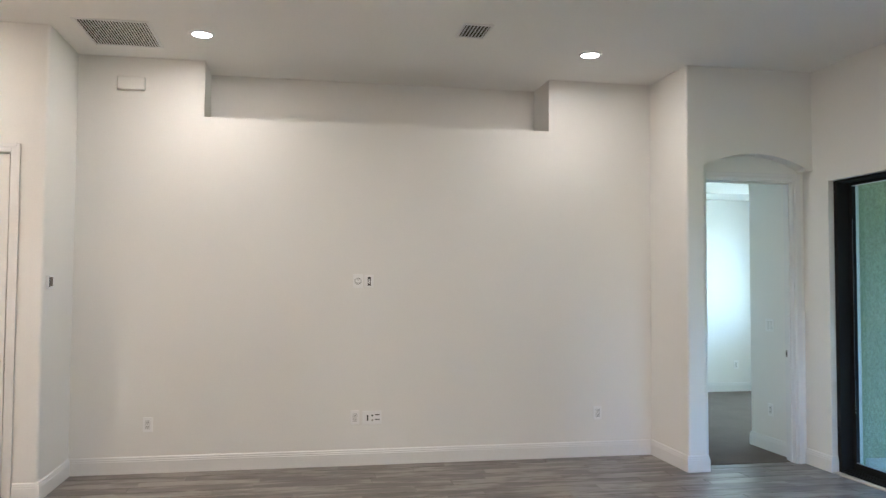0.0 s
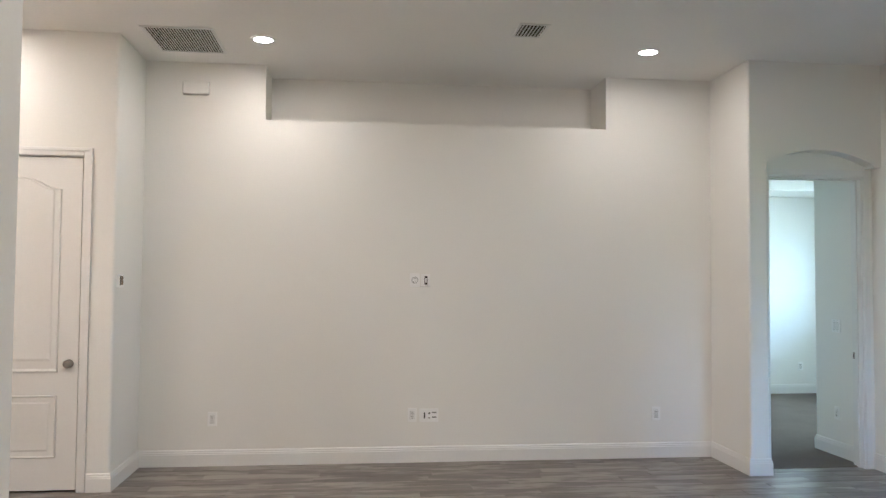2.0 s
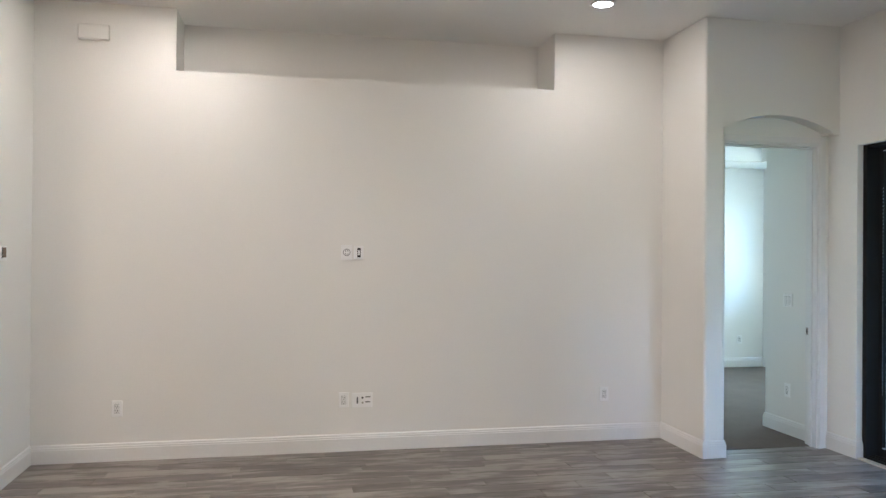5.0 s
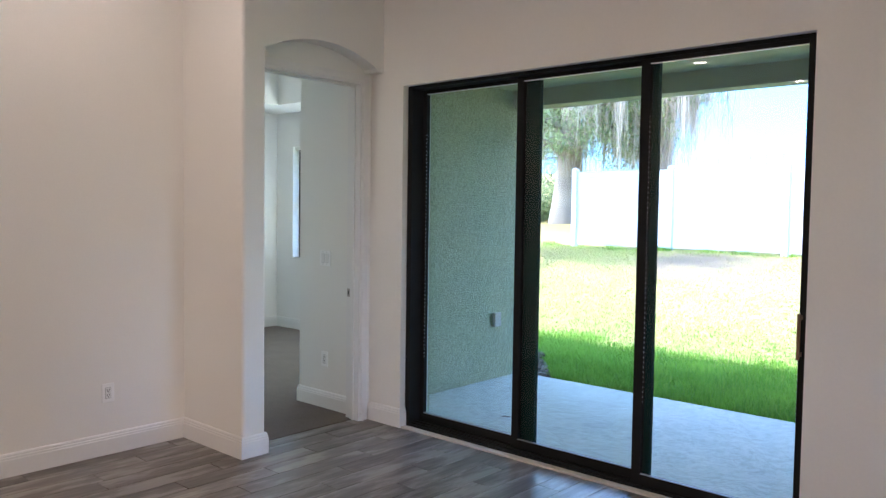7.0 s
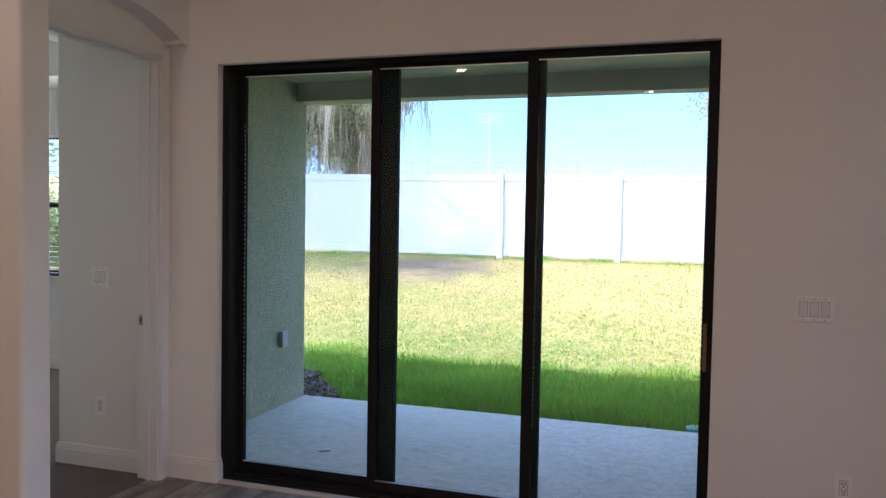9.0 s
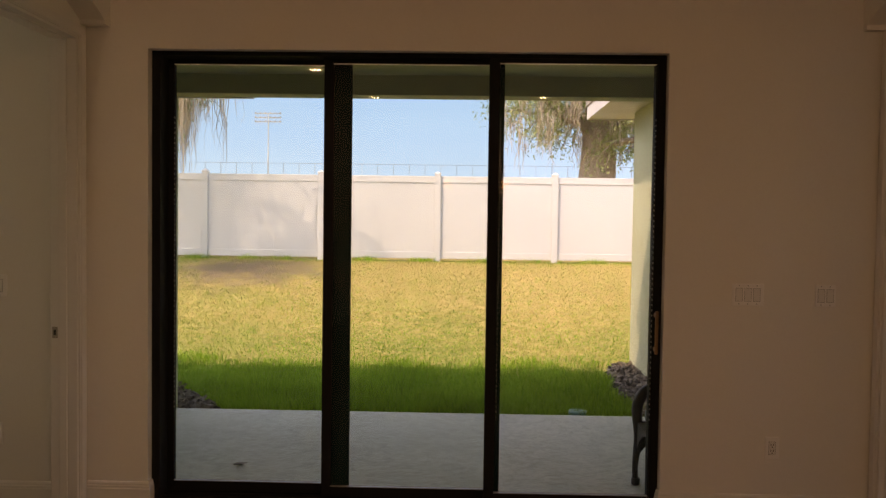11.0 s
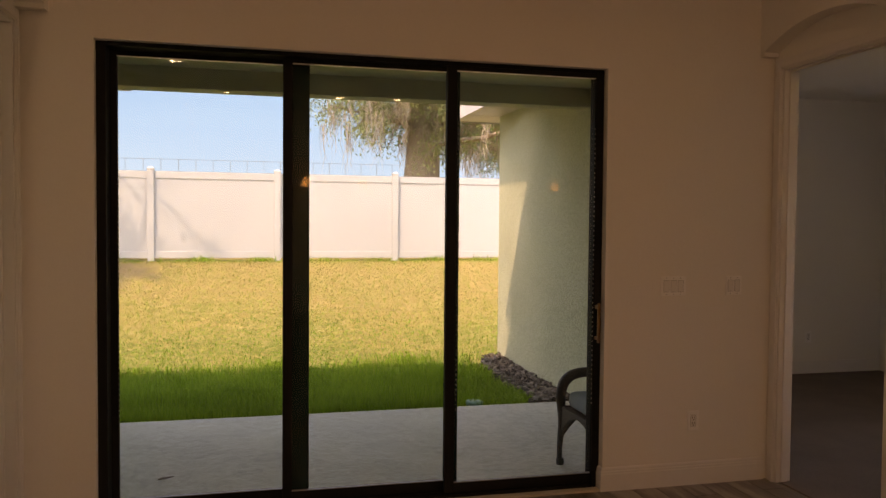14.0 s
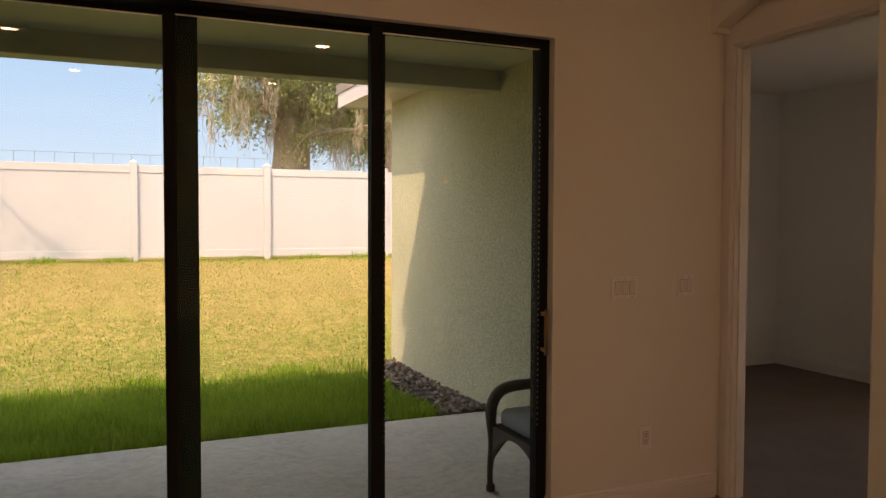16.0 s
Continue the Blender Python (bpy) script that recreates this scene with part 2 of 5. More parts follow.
def lawn_ground():
    """Lawn soil and thatch: green near the house, dry and tawny up the bank, with a patch of wear and painted tree
    shade.
    """
    m, nt, b = material("lawn_soil", 1.0, spec=0.05)
    v = world_coords(nt)
    big = noise_tex(nt, v, 0.55, 4, 0.6)
    mid = noise_tex(nt, v, 5.5, 6, 0.8)
    fine = noise_tex(nt, v, 22, 4, 0.85)
    sep = nt.nodes.new("ShaderNodeSeparateXYZ")
    nt.links.new(v, sep.inputs[0])
    up = nt.nodes.new("ShaderNodeMapRange")
    up.inputs["From Min"].default_value, up.inputs["From Max"].default_value = 4.6, 9.0
    nt.links.new(sep.outputs["Y"], up.inputs["Value"])
    dry = nt.nodes.new("ShaderNodeMath")
    dry.operation = "MULTIPLY_ADD"
    dry.inputs[1].default_value = 0.55
    nt.links.new(up.outputs[0], dry.inputs[0])
    nt.links.new(big, dry.inputs[2])
    col = ramp(nt, dry.outputs[0], [(0.38, (0.12, 0.21, 0.035)), (0.62, (0.22, 0.25, 0.06)), (0.85, (0.35, 0.275, 0.085)), (1.0, (0.41, 0.27, 0.105))])
    col = mix(nt, 0.45, col, ramp(nt, mid, [(0.40, (0.09, 0.14, 0.022)), (0.5, (0.29, 0.265, 0.085)), (0.60, (0.53, 0.40, 0.17))]))
    col = mix(nt, 0.32, col, ramp(nt, fine, [(0.42, (0.05, 0.05, 0.012)), (0.5, (0.26, 0.225, 0.07)), (0.58, (0.56, 0.45, 0.21))]))
    # brown soil patch, its dark tone also painting in the oak's shadow
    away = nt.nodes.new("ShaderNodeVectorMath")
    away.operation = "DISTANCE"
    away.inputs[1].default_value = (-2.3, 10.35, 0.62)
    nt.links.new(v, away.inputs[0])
    worn_shade = nt.nodes.new("ShaderNodeMath")
    worn_shade.operation = "MULTIPLY_ADD"
    worn_shade.inputs[1].default_value = -0.30
    nt.links.new(away.outputs["Value"], worn_shade.inputs[0])
    nt.links.new(noise_tex(nt, v, 1.6, 5, 0.7), worn_shade.inputs[2])
    bare_shade = nt.nodes.new("ShaderNodeMapRange")
    bare_shade.inputs["From Min"].default_value, bare_shade.inputs["From Max"].default_value = 0.0, 0.3
    nt.links.new(worn_shade.outputs[0], bare_shade.inputs["Value"])
    col = mix(nt, bare_shade.outputs[0], col, ramp(nt, fine, [(0.4, (0.11, 0.082, 0.05)), (0.6, (0.28, 0.21, 0.13))]))
    nt.links.new(col, b.inputs["Base Color"])
    bump(nt, b, fine, 1.0, 0.03)
    return m


def leafy(name, tones, translucent=0.3):
    """Blades and leaves: each island has its own tone."""
    m = bpy.data.materials.new(name)
    m.use_nodes = True
    nt = m.node_tree
    b = nt.nodes["Principled BSDF"]
    b.inputs["Roughness"].default_value = 0.7
    b.inputs["Specular IOR Level"].default_value = 0.2
    geo = nt.nodes.new("ShaderNodeNewGeometry")
    n = len(tones)
    col = ramp(nt, geo.outputs["Random Per Island"], [(i / (n - 1), t) for i, t in enumerate(tones)])
    v = world_coords(nt)
    patch = noise_tex(nt, v, 0.7, 3)
    col = mix(nt, 0.3, col, ramp(nt, patch, [(0.35, tones[0]), (0.65, tones[-1])]))
    nt.links.new(col, b.inputs["Base Color"])
    t = nt.nodes.new("ShaderNodeBsdfTranslucent")
    nt.links.new(col, t.inputs[0])
    mx = nt.nodes.new("ShaderNodeMixShader")
    mx.inputs[0].default_value = translucent
    nt.links.new(b.outputs[0], mx.inputs[1])
    nt.links.new(t.outputs[0], mx.inputs[2])
    nt.links.new(mx.outputs[0], nt.nodes["Material Output"].inputs["Surface"])
    return m


STUCCO, CONCRETE, TILE = stucco(), concrete(), plank_tile()
CARPET = carpet("taupe_carpet", (0.17, 0.145, 0.13), (0.225, 0.195, 0.175))
GLASS = glass_pane("slider_glass", (0.82, 0.87, 0.84))
CLEARERGLASS = glass_pane("clearer_slider_glass", (0.94, 0.96, 0.95))
CLEAR = clear_glass()
WGLASS = glass_pane("window_glass", (0.9, 0.93, 0.92))
LAMPGLOW = emitter("lamp_glow", (1.0, 0.83, 0.62), 2.5)
AMBER = emitter("amber_glass_glow", (1.0, 0.50, 0.16), 1.8)
GROUND = lawn_ground()
GRASS = leafy("grass_blade", [(0.075, 0.17, 0.012), (0.135, 0.29, 0.022), (0.21, 0.41, 0.036), (0.33, 0.50, 0.065)], 0.4)
DRYGRASS = leafy("dry_grass_blade", [(0.16, 0.15, 0.04), (0.32, 0.265, 0.085), (0.45, 0.35, 0.125), (0.58, 0.45, 0.20)], 0.25)
LEAF = leafy("oak_leaf", [(0.085, 0.14, 0.055), (0.17, 0.235, 0.085), (0.28, 0.34, 0.14), (0.42, 0.45, 0.22)], 0.5)
MOSS = leafy("hanging_moss", [(0.24, 0.20, 0.155), (0.36, 0.305, 0.24), (0.48, 0.41, 0.33), (0.58, 0.51, 0.42)], 0.4)
MULCH = leafy("bark_chip", [(0.03, 0.025, 0.02), (0.08, 0.066, 0.052), (0.16, 0.135, 0.108), (0.34, 0.295, 0.245)], 0.0)


# ---- mesh helpers ----
def box(bm, x0, x1, y0, y1, z0, z1, bevel=0.0, seg=2):
    vs = bmesh.ops.create_cube(bm, size=1, matrix=Matrix.Translation(((x0 + x1) / 2, (y0 + y1) / 2, (z0 + z1) / 2)) @ Matrix.Diagonal((x1 - x0, y1 - y0, z1 - z0, 1)))["verts"]
    if bevel:
        es = list({e for v in vs for e in v.link_edges})
        bmesh.ops.bevel(bm, geom=es, offset=bevel, segments=seg, affect="EDGES", profile=0.5)
    return bm


def pane(x0, x1, y0, y1, z0, z1):
    """A sheet of glass: the coated face looks to -y, the other faces are clear."""
    bm = box(bmesh.new(), x0, x1, y0, y1, z0, z1)
    for f in bm.faces:
        f.material_index = 1 if f.normal.y < -0.9 else 0
    return bm


def made(name, bm, mat, smooth=False):
    me = bpy.data.meshes.new(name)
    bmesh.ops.recalc_face_normals(bm, faces=bm.faces)
    bm.to_mesh(me)
    bm.free()
    for m in (mat if isinstance(mat, (list, tuple)) else [mat]):
        me.materials.append(m)
    if smooth:
        me.shade_smooth()
    return new(name, me)


def part(name, bm, mat, parent, label="", smooth=False):
    ob = made(name, bm, mat, smooth)
    ob.parent = parent
    if label:
        ob["label"] = label
    return ob


def structure(name, bm, mat, label, category, smooth=False):
    return tagged(made(name, bm, mat, smooth), label, category, kind="structure")


def thing(name, at, label, category, group=""):
    ob = new(name)
    ob.empty_display_size = 0.1
    ob.matrix_world = Matrix.Translation(at) if not isinstance(at, Matrix) else at
    return tagged(ob, label, category, group)


def lathe(bm, profile, seg=24, m=Matrix(), ends=True):
    """Turn (radius, height) pairs round the z axis."""
    rings = []
    for r, z in profile:
        rings.append([bm.verts.new(m @ Vector((r * math.cos(2 * math.pi * k / seg), r * math.sin(2 * math.pi * k / seg), z))) for k in range(seg)])
    for a, b in zip(rings, rings[1:]):
        for k in range(seg):
            bm.faces.new((a[k], a[(k + 1) % seg], b[(k + 1) % seg], b[k]))
    if ends:
        bm.faces.new(rings[0][::-1])
        bm.faces.new(rings[-1])
    return bm


def prism(bm, pts, z0, z1):
    """An upright prism over the plan outline pts."""
    lo = [bm.verts.new((x, y, z0)) for x, y in pts]
    hi = [bm.verts.new((x, y, z1)) for x, y in pts]
    n = len(pts)
    for i in range(n):
        bm.faces.new((lo[i], lo[(i + 1) % n], hi[(i + 1) % n], hi[i]))
    bm.faces.new(lo[::-1])
    bm.faces.new(hi)
    return bm


def rounded(pts, radii, seg=5):
    """The plan outline pts with each corner rounded by its radius."""
    out = []
    n = len(pts)
    for i, (p, r) in enumerate(zip(pts, radii)):
        p, a, b = Vector(p), Vector(pts[i - 1]), Vector(pts[(i + 1) % n])
        if not r:
            out.append(tuple(p))
            continue
        u, w = (a - p).normalized() * r, (b - p).normalized() * r
        for k in range(seg + 1):
            t = k / seg * math.pi / 2
            out.append(tuple(p + u * (1 - math.sin(t)) + w * (1 - math.cos(t))))
    return out


def tube(bm, pts, radii, seg=8):
    """A tube along pts, with a radius at each; the section is carried along without twist."""
    pts = [Vector(p) for p in pts]
    rings = []
    side = None
    for i, p in enumerate(pts):
        d = (pts[min(i + 1, len(pts) - 1)] - pts[max(i - 1, 0)]).normalized()
        side = d.orthogonal().normalized() if side is None else (side - d * side.dot(d)).normalized()
        up = side.cross(d)
        rings.append([bm.verts.new(p + (side * math.cos(2 * math.pi * k / seg) + up * math.sin(2 * math.pi * k / seg)) * radii[i]) for k in range(seg)])
    for a, b in zip(rings, rings[1:]):
        for k in range(seg):
            bm.faces.new((a[k], a[(k + 1) % seg], b[(k + 1) % seg], b[k]))
    bm.faces.new(rings[0][::-1])
    bm.faces.new(rings[-1])
    return bm


BASE_PROFILE = [(0.0, 0.0), (0.016, 0.0), (0.016, 0.098), (0.0135, 0.102), (0.0135, 0.113), (0.010, 0.117), (0.010, 0.126), (0.006, 0.134), (0.0, 0.136)]


def baseboard(name, pts):
    """A moulded skirting along the plan line pts; the room is on its left."""
    bm = bmesh.new()
    n = len(pts)
    rows = []
    for i in range(n):
        p = Vector(pts[i])
        d0 = (p - Vector(pts[i - 1])).normalized() if i else None
        d1 = (Vector(pts[i + 1]) - p).normalized() if i < n - 1 else None
        n0 = Vector((-d0.y, d0.x)) if d0 else None
        n1 = Vector((-d1.y, d1.x)) if d1 else None
        if n0 and n1:
            k = (n0 + n1) / (1 + n0.dot(n1))
        else:
            k = n0 or n1
        rows.append([bm.verts.new((p.x + k.x * o, p.y + k.y * o, z)) for o, z in BASE_PROFILE])
    for a, b in zip(rows, rows[1:]):
        for i in range(len(BASE_PROFILE) - 1):
            bm.faces.new((a[i], b[i], b[i + 1], a[i + 1]))
    bm.faces.new(rows[0])
    bm.faces.new(rows[-1][::-1])
    return structure(name, bm, TRIM, "white moulded wooden baseboard along the wall", "baseboard")


# daylight in the hidden half of the bedroom window's opening
glow = new("daylight_fill", bpy.data.lights.new("daylight_fill", "AREA"))
glow.data.shape, glow.data.size, glow.data.size_y = "RECTANGLE", 0.9, 1.2
glow.data.energy, glow.data.color = 3.3, (0.96, 1.0, 0.78)
glow.matrix_world = look((-2.76, 2.20, 1.75), (-3.4, 0.0, 1.2))
# added fill lamp in the second room's unseen, assumed window opening
glow = new("daylight_fill", bpy.data.lights.new("daylight_fill", "AREA"))
glow.data.shape, glow.data.size, glow.data.size_y = "RECTANGLE", 1.7, 1.5
glow.data.energy, glow.data.color = 0.7, (1.0, 0.84, 0.68)
glow.matrix_world = look((7.28, -0.55, 1.6), (4.0, -0.2, 0.9))

def outline_wall(bm, pts, a, b, axis):
    """A wall as one shell: the outline pts (along the wall, up) carried from a to b across it."""
    def at(p, q):
        return (p[0], q, p[1]) if axis == "y" else (q, p[0], p[1])
    lo = [bm.verts.new(at(p, a)) for p in pts]
    hi = [bm.verts.new(at(p, b)) for p in pts]
    n = len(pts)
    for i in range(n):
        bm.faces.new((lo[i], lo[(i + 1) % n], hi[(i + 1) % n], hi[i]))
    bm.faces.new(lo[::-1])
    bm.faces.new(hi)


def window_wall(bm, u0, u1, z1, h0, h1, k0, k1, a, b, axis):
    """A wall from u0 to u1 with a window opening h0..h1, k0..k1, as one shell."""
    def at(u, z, q):
        return bm.verts.new((u, q, z) if axis == "y" else (q, u, z))
    rings = []
    for q in (a, b):
        rings.append(([at(u, z, q) for u, z in ((u0, 0), (u1, 0), (u1, z1), (u0, z1))], [at(u, z, q) for u, z in ((h0, k0), (h1, k0), (h1, k1), (h0, k1))]))
    for o, i in rings:
        for k in range(4):
            bm.faces.new((o[k], o[(k + 1) % 4], i[(k + 1) % 4], i[k]))
    for n in (0, 1):
        for k in range(4):
            bm.faces.new((rings[0][n][k], rings[0][n][(k + 1) % 4], rings[1][n][(k + 1) % 4], rings[1][n][k]))


# ---- main room ----
H = 3.42
WX, LX, DX, RX = -0.89, -0.20, -0.15, 3.72   # media wall, passage wall, closet wall, far passage wall
NY, PY, MY0, MY1 = -0.05, -1.065, -6.24, -1.235

bm = bmesh.new()
box(bm, -1.5, WX, MY0, MY1, 0, 2.945)
box(bm, -1.5, WX, MY0, -5.24, 2.945, H)
box(bm, -1.5, WX, -2.22, MY1, 2.945, H)
box(bm, -1.5, -1.34, -5.24, -2.22, 2.945, H)
structure("wall_media", bm, WALL, "off-white painted wall with a long recessed niche under the ceiling", "wall")

# the pier at the end of the media wall, with rounded corners
bm = bmesh.new()
prism(bm, rounded([(-1.5, MY1), (LX, MY1), (LX, PY), (-1.5, PY)], [0, 0.02, 0.02, 0]), 0, 2.57)
prism(bm, rounded([(-1.5, MY1), (LX, MY1), (LX, PY), (-1.5, PY)], [0, 0.02, 0, 0]), 2.57, H)
structure("wall_pier", bm, WALL, "off-white painted wall return with rounded corners", "wall")


def arch_z(y, y0, y1, spring, rise):
    """Height of a segmental arch at y."""
    half = (y1 - y0) / 2
    r = (half * half + rise * rise) / (2 * rise)
    return spring + rise - r + math.sqrt(max(0, r * r - (y - (y0 + y1) / 2) ** 2))


def arch_wall(name, xa, xb, y0, y1, spring, rise, label):
    """The wall above a segmental arch between y0 and y1, from the arch to the ceiling."""
    bm = bmesh.new()
    n = 28
    ys = [y0 + (y1 - y0) * i / n for i in range(n + 1)]
    grid = [[bm.verts.new((x, y, z)) for x, z in ((xa, arch_z(y, y0, y1, spring, rise)), (xb, arch_z(y, y0, y1, spring, rise)), (xb, H), (xa, H))] for y in ys]
    for a, b in zip(grid, grid[1:]):
        for k in range(4):
            bm.faces.new((a[k], b[k], b[(k + 1) % 4], a[(k + 1) % 4]))
    bm.faces.new(grid[0])
    bm.faces.new(grid[-1][::-1])
    return structure(name, bm, WALL, label, "wall")


AR0, AR1 = PY, -0.12
arch_wall("wall_arch_west", -0.33, LX, AR0, AR1, 2.57, 0.115, "off-white wall with a shallow arch over the doorway")
bm = bmesh.new()
box(bm, -0.33, LX, AR1, NY, 2.55, H)
box(bm, -0.47, -0.33, PY, NY, 2.485, H)
box(bm, -0.47, -0.33, PY, -1.0, 0, 2.485)
box(bm, -0.47, -0.33, -0.135, NY, 0, 2.485)
structure("wall_doorway_west", bm, WALL, "off-white wall round the open doorway", "wall")

# the slider wall
bm = bmesh.new()
outline_wall(bm, [(-0.85, 0), (0, 0), (0, 2.44), (2.73, 2.44), (2.73, 0), (3.92, 0), (3.92, H), (-0.85, H)], NY, 0.09, "y")
outline_wall(bm, [(-0.85, 0), (0, 0), (0, 2.44), (2.85, 2.44), (2.85, 0), (3.92, 0), (3.92, H), (-0.85, H)], 0.09, 0.24, "y")
structure("wall_slider", bm, WALL, "off-white painted wall round the sliding glass door", "wall")

# the closet wall
DY0, DY1, DTOP = -7.31, -6.475, 2.475
bm = bmesh.new()
prism(bm, rounded([(WX - 0.6, MY0 - 0.13), (WX - 0.6, MY0), (DX, MY0), (DX, MY0 - 0.13)], [0, 0, 0.02, 0]), 0, H)
box(bm, DX - 0.12, DX, DY1 + 0.02, MY0 - 0.13, 0, H)
box(bm, DX - 0.12, DX, DY0 - 0.02, DY1 + 0.02, DTOP + 0.02, H)
box(bm, DX - 0.12, DX, -9.0, DY0 - 0.02, 0, H)
structure("wall_closet", bm, WALL, "off-white painted wall with a panelled closet door", "wall")

bm = bmesh.new()
box(bm, -1.2, -1.1, -9.0, MY0 - 0.13, 0, H)
structure("wall_closet_back", bm, WALL, "plain back wall inside the closet", "wall")

# the far passage wall on the other side of the slider
RA0, RA1 = -1.05, -0.085
arch_wall("wall_arch_east", RX, RX + 0.1, RA0, RA1, 2.585, 0.12, "off-white wall with a shallow arch over the doorway")
bm = bmesh.new()
box(bm, RX, RX + 0.1, RA1, NY, 2.56, H)
box(bm, RX + 0.1, RX + 0.2, RA0, NY, 2.49, H)
box(bm, RX + 0.1, RX + 0.2, -0.125, NY, 0, 2.49)
box(bm, RX, RX + 0.2, -1.9, RA0, 0, H)
structure("wall_doorway_east", bm, WALL, "off-white wall round the open doorway", "wall")

# plain walls that close the room, and the end of the wall beside the path
bm = bmesh.new()
box(bm, RX + 0.2, 9.2, -1.9, -1.75, 0, H)
box(bm, 9.05, 9.2, -9.0, -1.9, 0, H)
box(bm, -1.2, 9.2, -9.15, -9.0, 0, H)
structure("wall_back", bm, WALL, "plain off-white painted wall", "wall")
bm = bmesh.new()
prism(bm, rounded([(4.27, -9.0), (4.42, -9.0), (4.42, -5.09), (4.27, -5.09)], [0, 0, 0.02, 0.02]), 0, H)
structure("wall_stub", bm, WALL, "off-white painted wall end with rounded corners", "wall")

bm = bmesh.new()
box(bm, -1.5, 9.2, -9.15, 0.24, H, H + 0.12)
structure("ceiling", bm, CEIL, "white lightly textured flat ceiling", "ceiling")
bm = bmesh.new()
box(bm, -1.2, 3.9, -9.15, 0.03, -0.12, -0.004)
box(bm, 3.9, 9.2, -9.15, -1.8, -0.12, -0.004)
structure("floor", bm, GROUT, "grey-brown wood-look plank tile floor", "floor")

baseboard("baseboard_media", [(WX, MY0), (WX, MY1), (LX, MY1), (LX, PY), (-0.31, PY)][::-1])
baseboard("baseboard_closet", [(WX, MY0), (DX, MY0), (DX, DY1 + 0.07)])
baseboard("baseboard_slider_west", [(0.0, 0.02), (0.0, NY), (-0.325, NY)])
baseboard("baseboard_slider_east", [(3.79, NY), (2.73, NY), (2.73, 0.02)])


# ---- bedroom beyond the first doorway ----
BWX, LIPZ = -4.55, 2.79
bm = bmesh.new()
box(bm, -4.85, -1.0, -1.2, 2.3, -0.12, 0.006)
box(bm, -1.0, -0.40, -1.2, -0.07, -0.12, 0.006)
structure("floor_bedroom", bm, CARPET, "taupe cut-pile bedroom carpet", "carpet")
bm = bmesh.new()
box(bm, -1.12, -0.85, -0.08, 2.4, 0, H)
box(bm, -0.85, -0.47, -0.08, NY - 0.002, 0, H)
structure("wall_hall", bm, WALL, "pale painted wall just inside the bedroom doorway", "wall")
bm = bmesh.new()
box(bm, -4.85, BWX, -1.235, 2.4, 0, H)
structure("wall_bedroom_west", bm, WALL, "pale painted bedroom wall lit by the window", "wall")
bm = bmesh.new()
box(bm, BWX, -1.5, -1.235, -1.065, 0, H)
structure("wall_bedroom_south", bm, WALL, "pale painted bedroom wall", "wall")
bm = bmesh.new()
WB0, WB1, WBZ0, WBZ1 = -4.21, -2.25, 0.93, 2.35
window_wall(bm, BWX, -1.12, H, WB0, WB1, WBZ0, WBZ1, 2.2, 2.4, "y")
structure("wall_bedroom_north", bm, WALL, "pale painted bedroom wall with a window", "wall")
bm = bmesh.new()
box(bm, BWX, -0.47, -1.065, -0.6, LIPZ, 3.3)
box(bm, -1.75, -0.47, -0.6, 2.2, LIPZ, 3.3)
box(bm, BWX, -1.75, 1.65, 2.2, LIPZ, 3.3)
box(bm, BWX, -3.78, -0.6, 1.65, LIPZ, 3.3)
box(bm, BWX, -0.47, -1.065, 2.2, 3.3, 3.42)
structure("ceiling_bedroom", bm, CEIL, "white tray ceiling of the bedroom", "ceiling")
baseboard("baseboard_hall", [(-0.47, -0.08), (-1.12, -0.08), (-1.12, 2.2), (BWX, 2.2), (BWX, -1.065), (-0.47, -1.065)])

# ---- room beyond the second doorway ----
bm = bmesh.new()
box(bm, RX + 0.13, 7.5, -1.75, 2.95, -0.12, 0.006)
structure("floor_second_bedroom", bm, CARPET, "taupe cut-pile carpet in the second room", "carpet")
bm = bmesh.new()
# the opening is out of view, added to let light into the room
window_wall(bm, -1.75, 2.79, H, -1.5, 0.4, 0.8, 2.4, 7.3, 7.45, "x")
structure("wall_second_bedroom_east", bm, WALL, "pale painted wall of the second room with an added, unseen window opening", "wall")
bm = bmesh.new()
box(bm, 3.92, 7.45, 2.79, 2.95, 0, H)
structure("wall_second_bedroom_north", bm, WALL, "pale painted wall of the second room", "wall")
bm = bmesh.new()
box(bm, 3.73, 3.92, 0.24, 2.95, 0, H)
structure("wall_second_bedroom_west", bm, WALL, "pale painted wall of the second room", "wall")
bm = bmesh.new()
box(bm, 3.92, 7.45, -1.75, 2.95, 2.87, 3.0)
structure("ceiling_second_bedroom", bm, CEIL, "white ceiling of the second room", "ceiling")
baseboard("baseboard_second_bedroom", [(7.3, -1.75), (7.3, 2.79), (3.92, 2.79), (3.92, 0.24)])


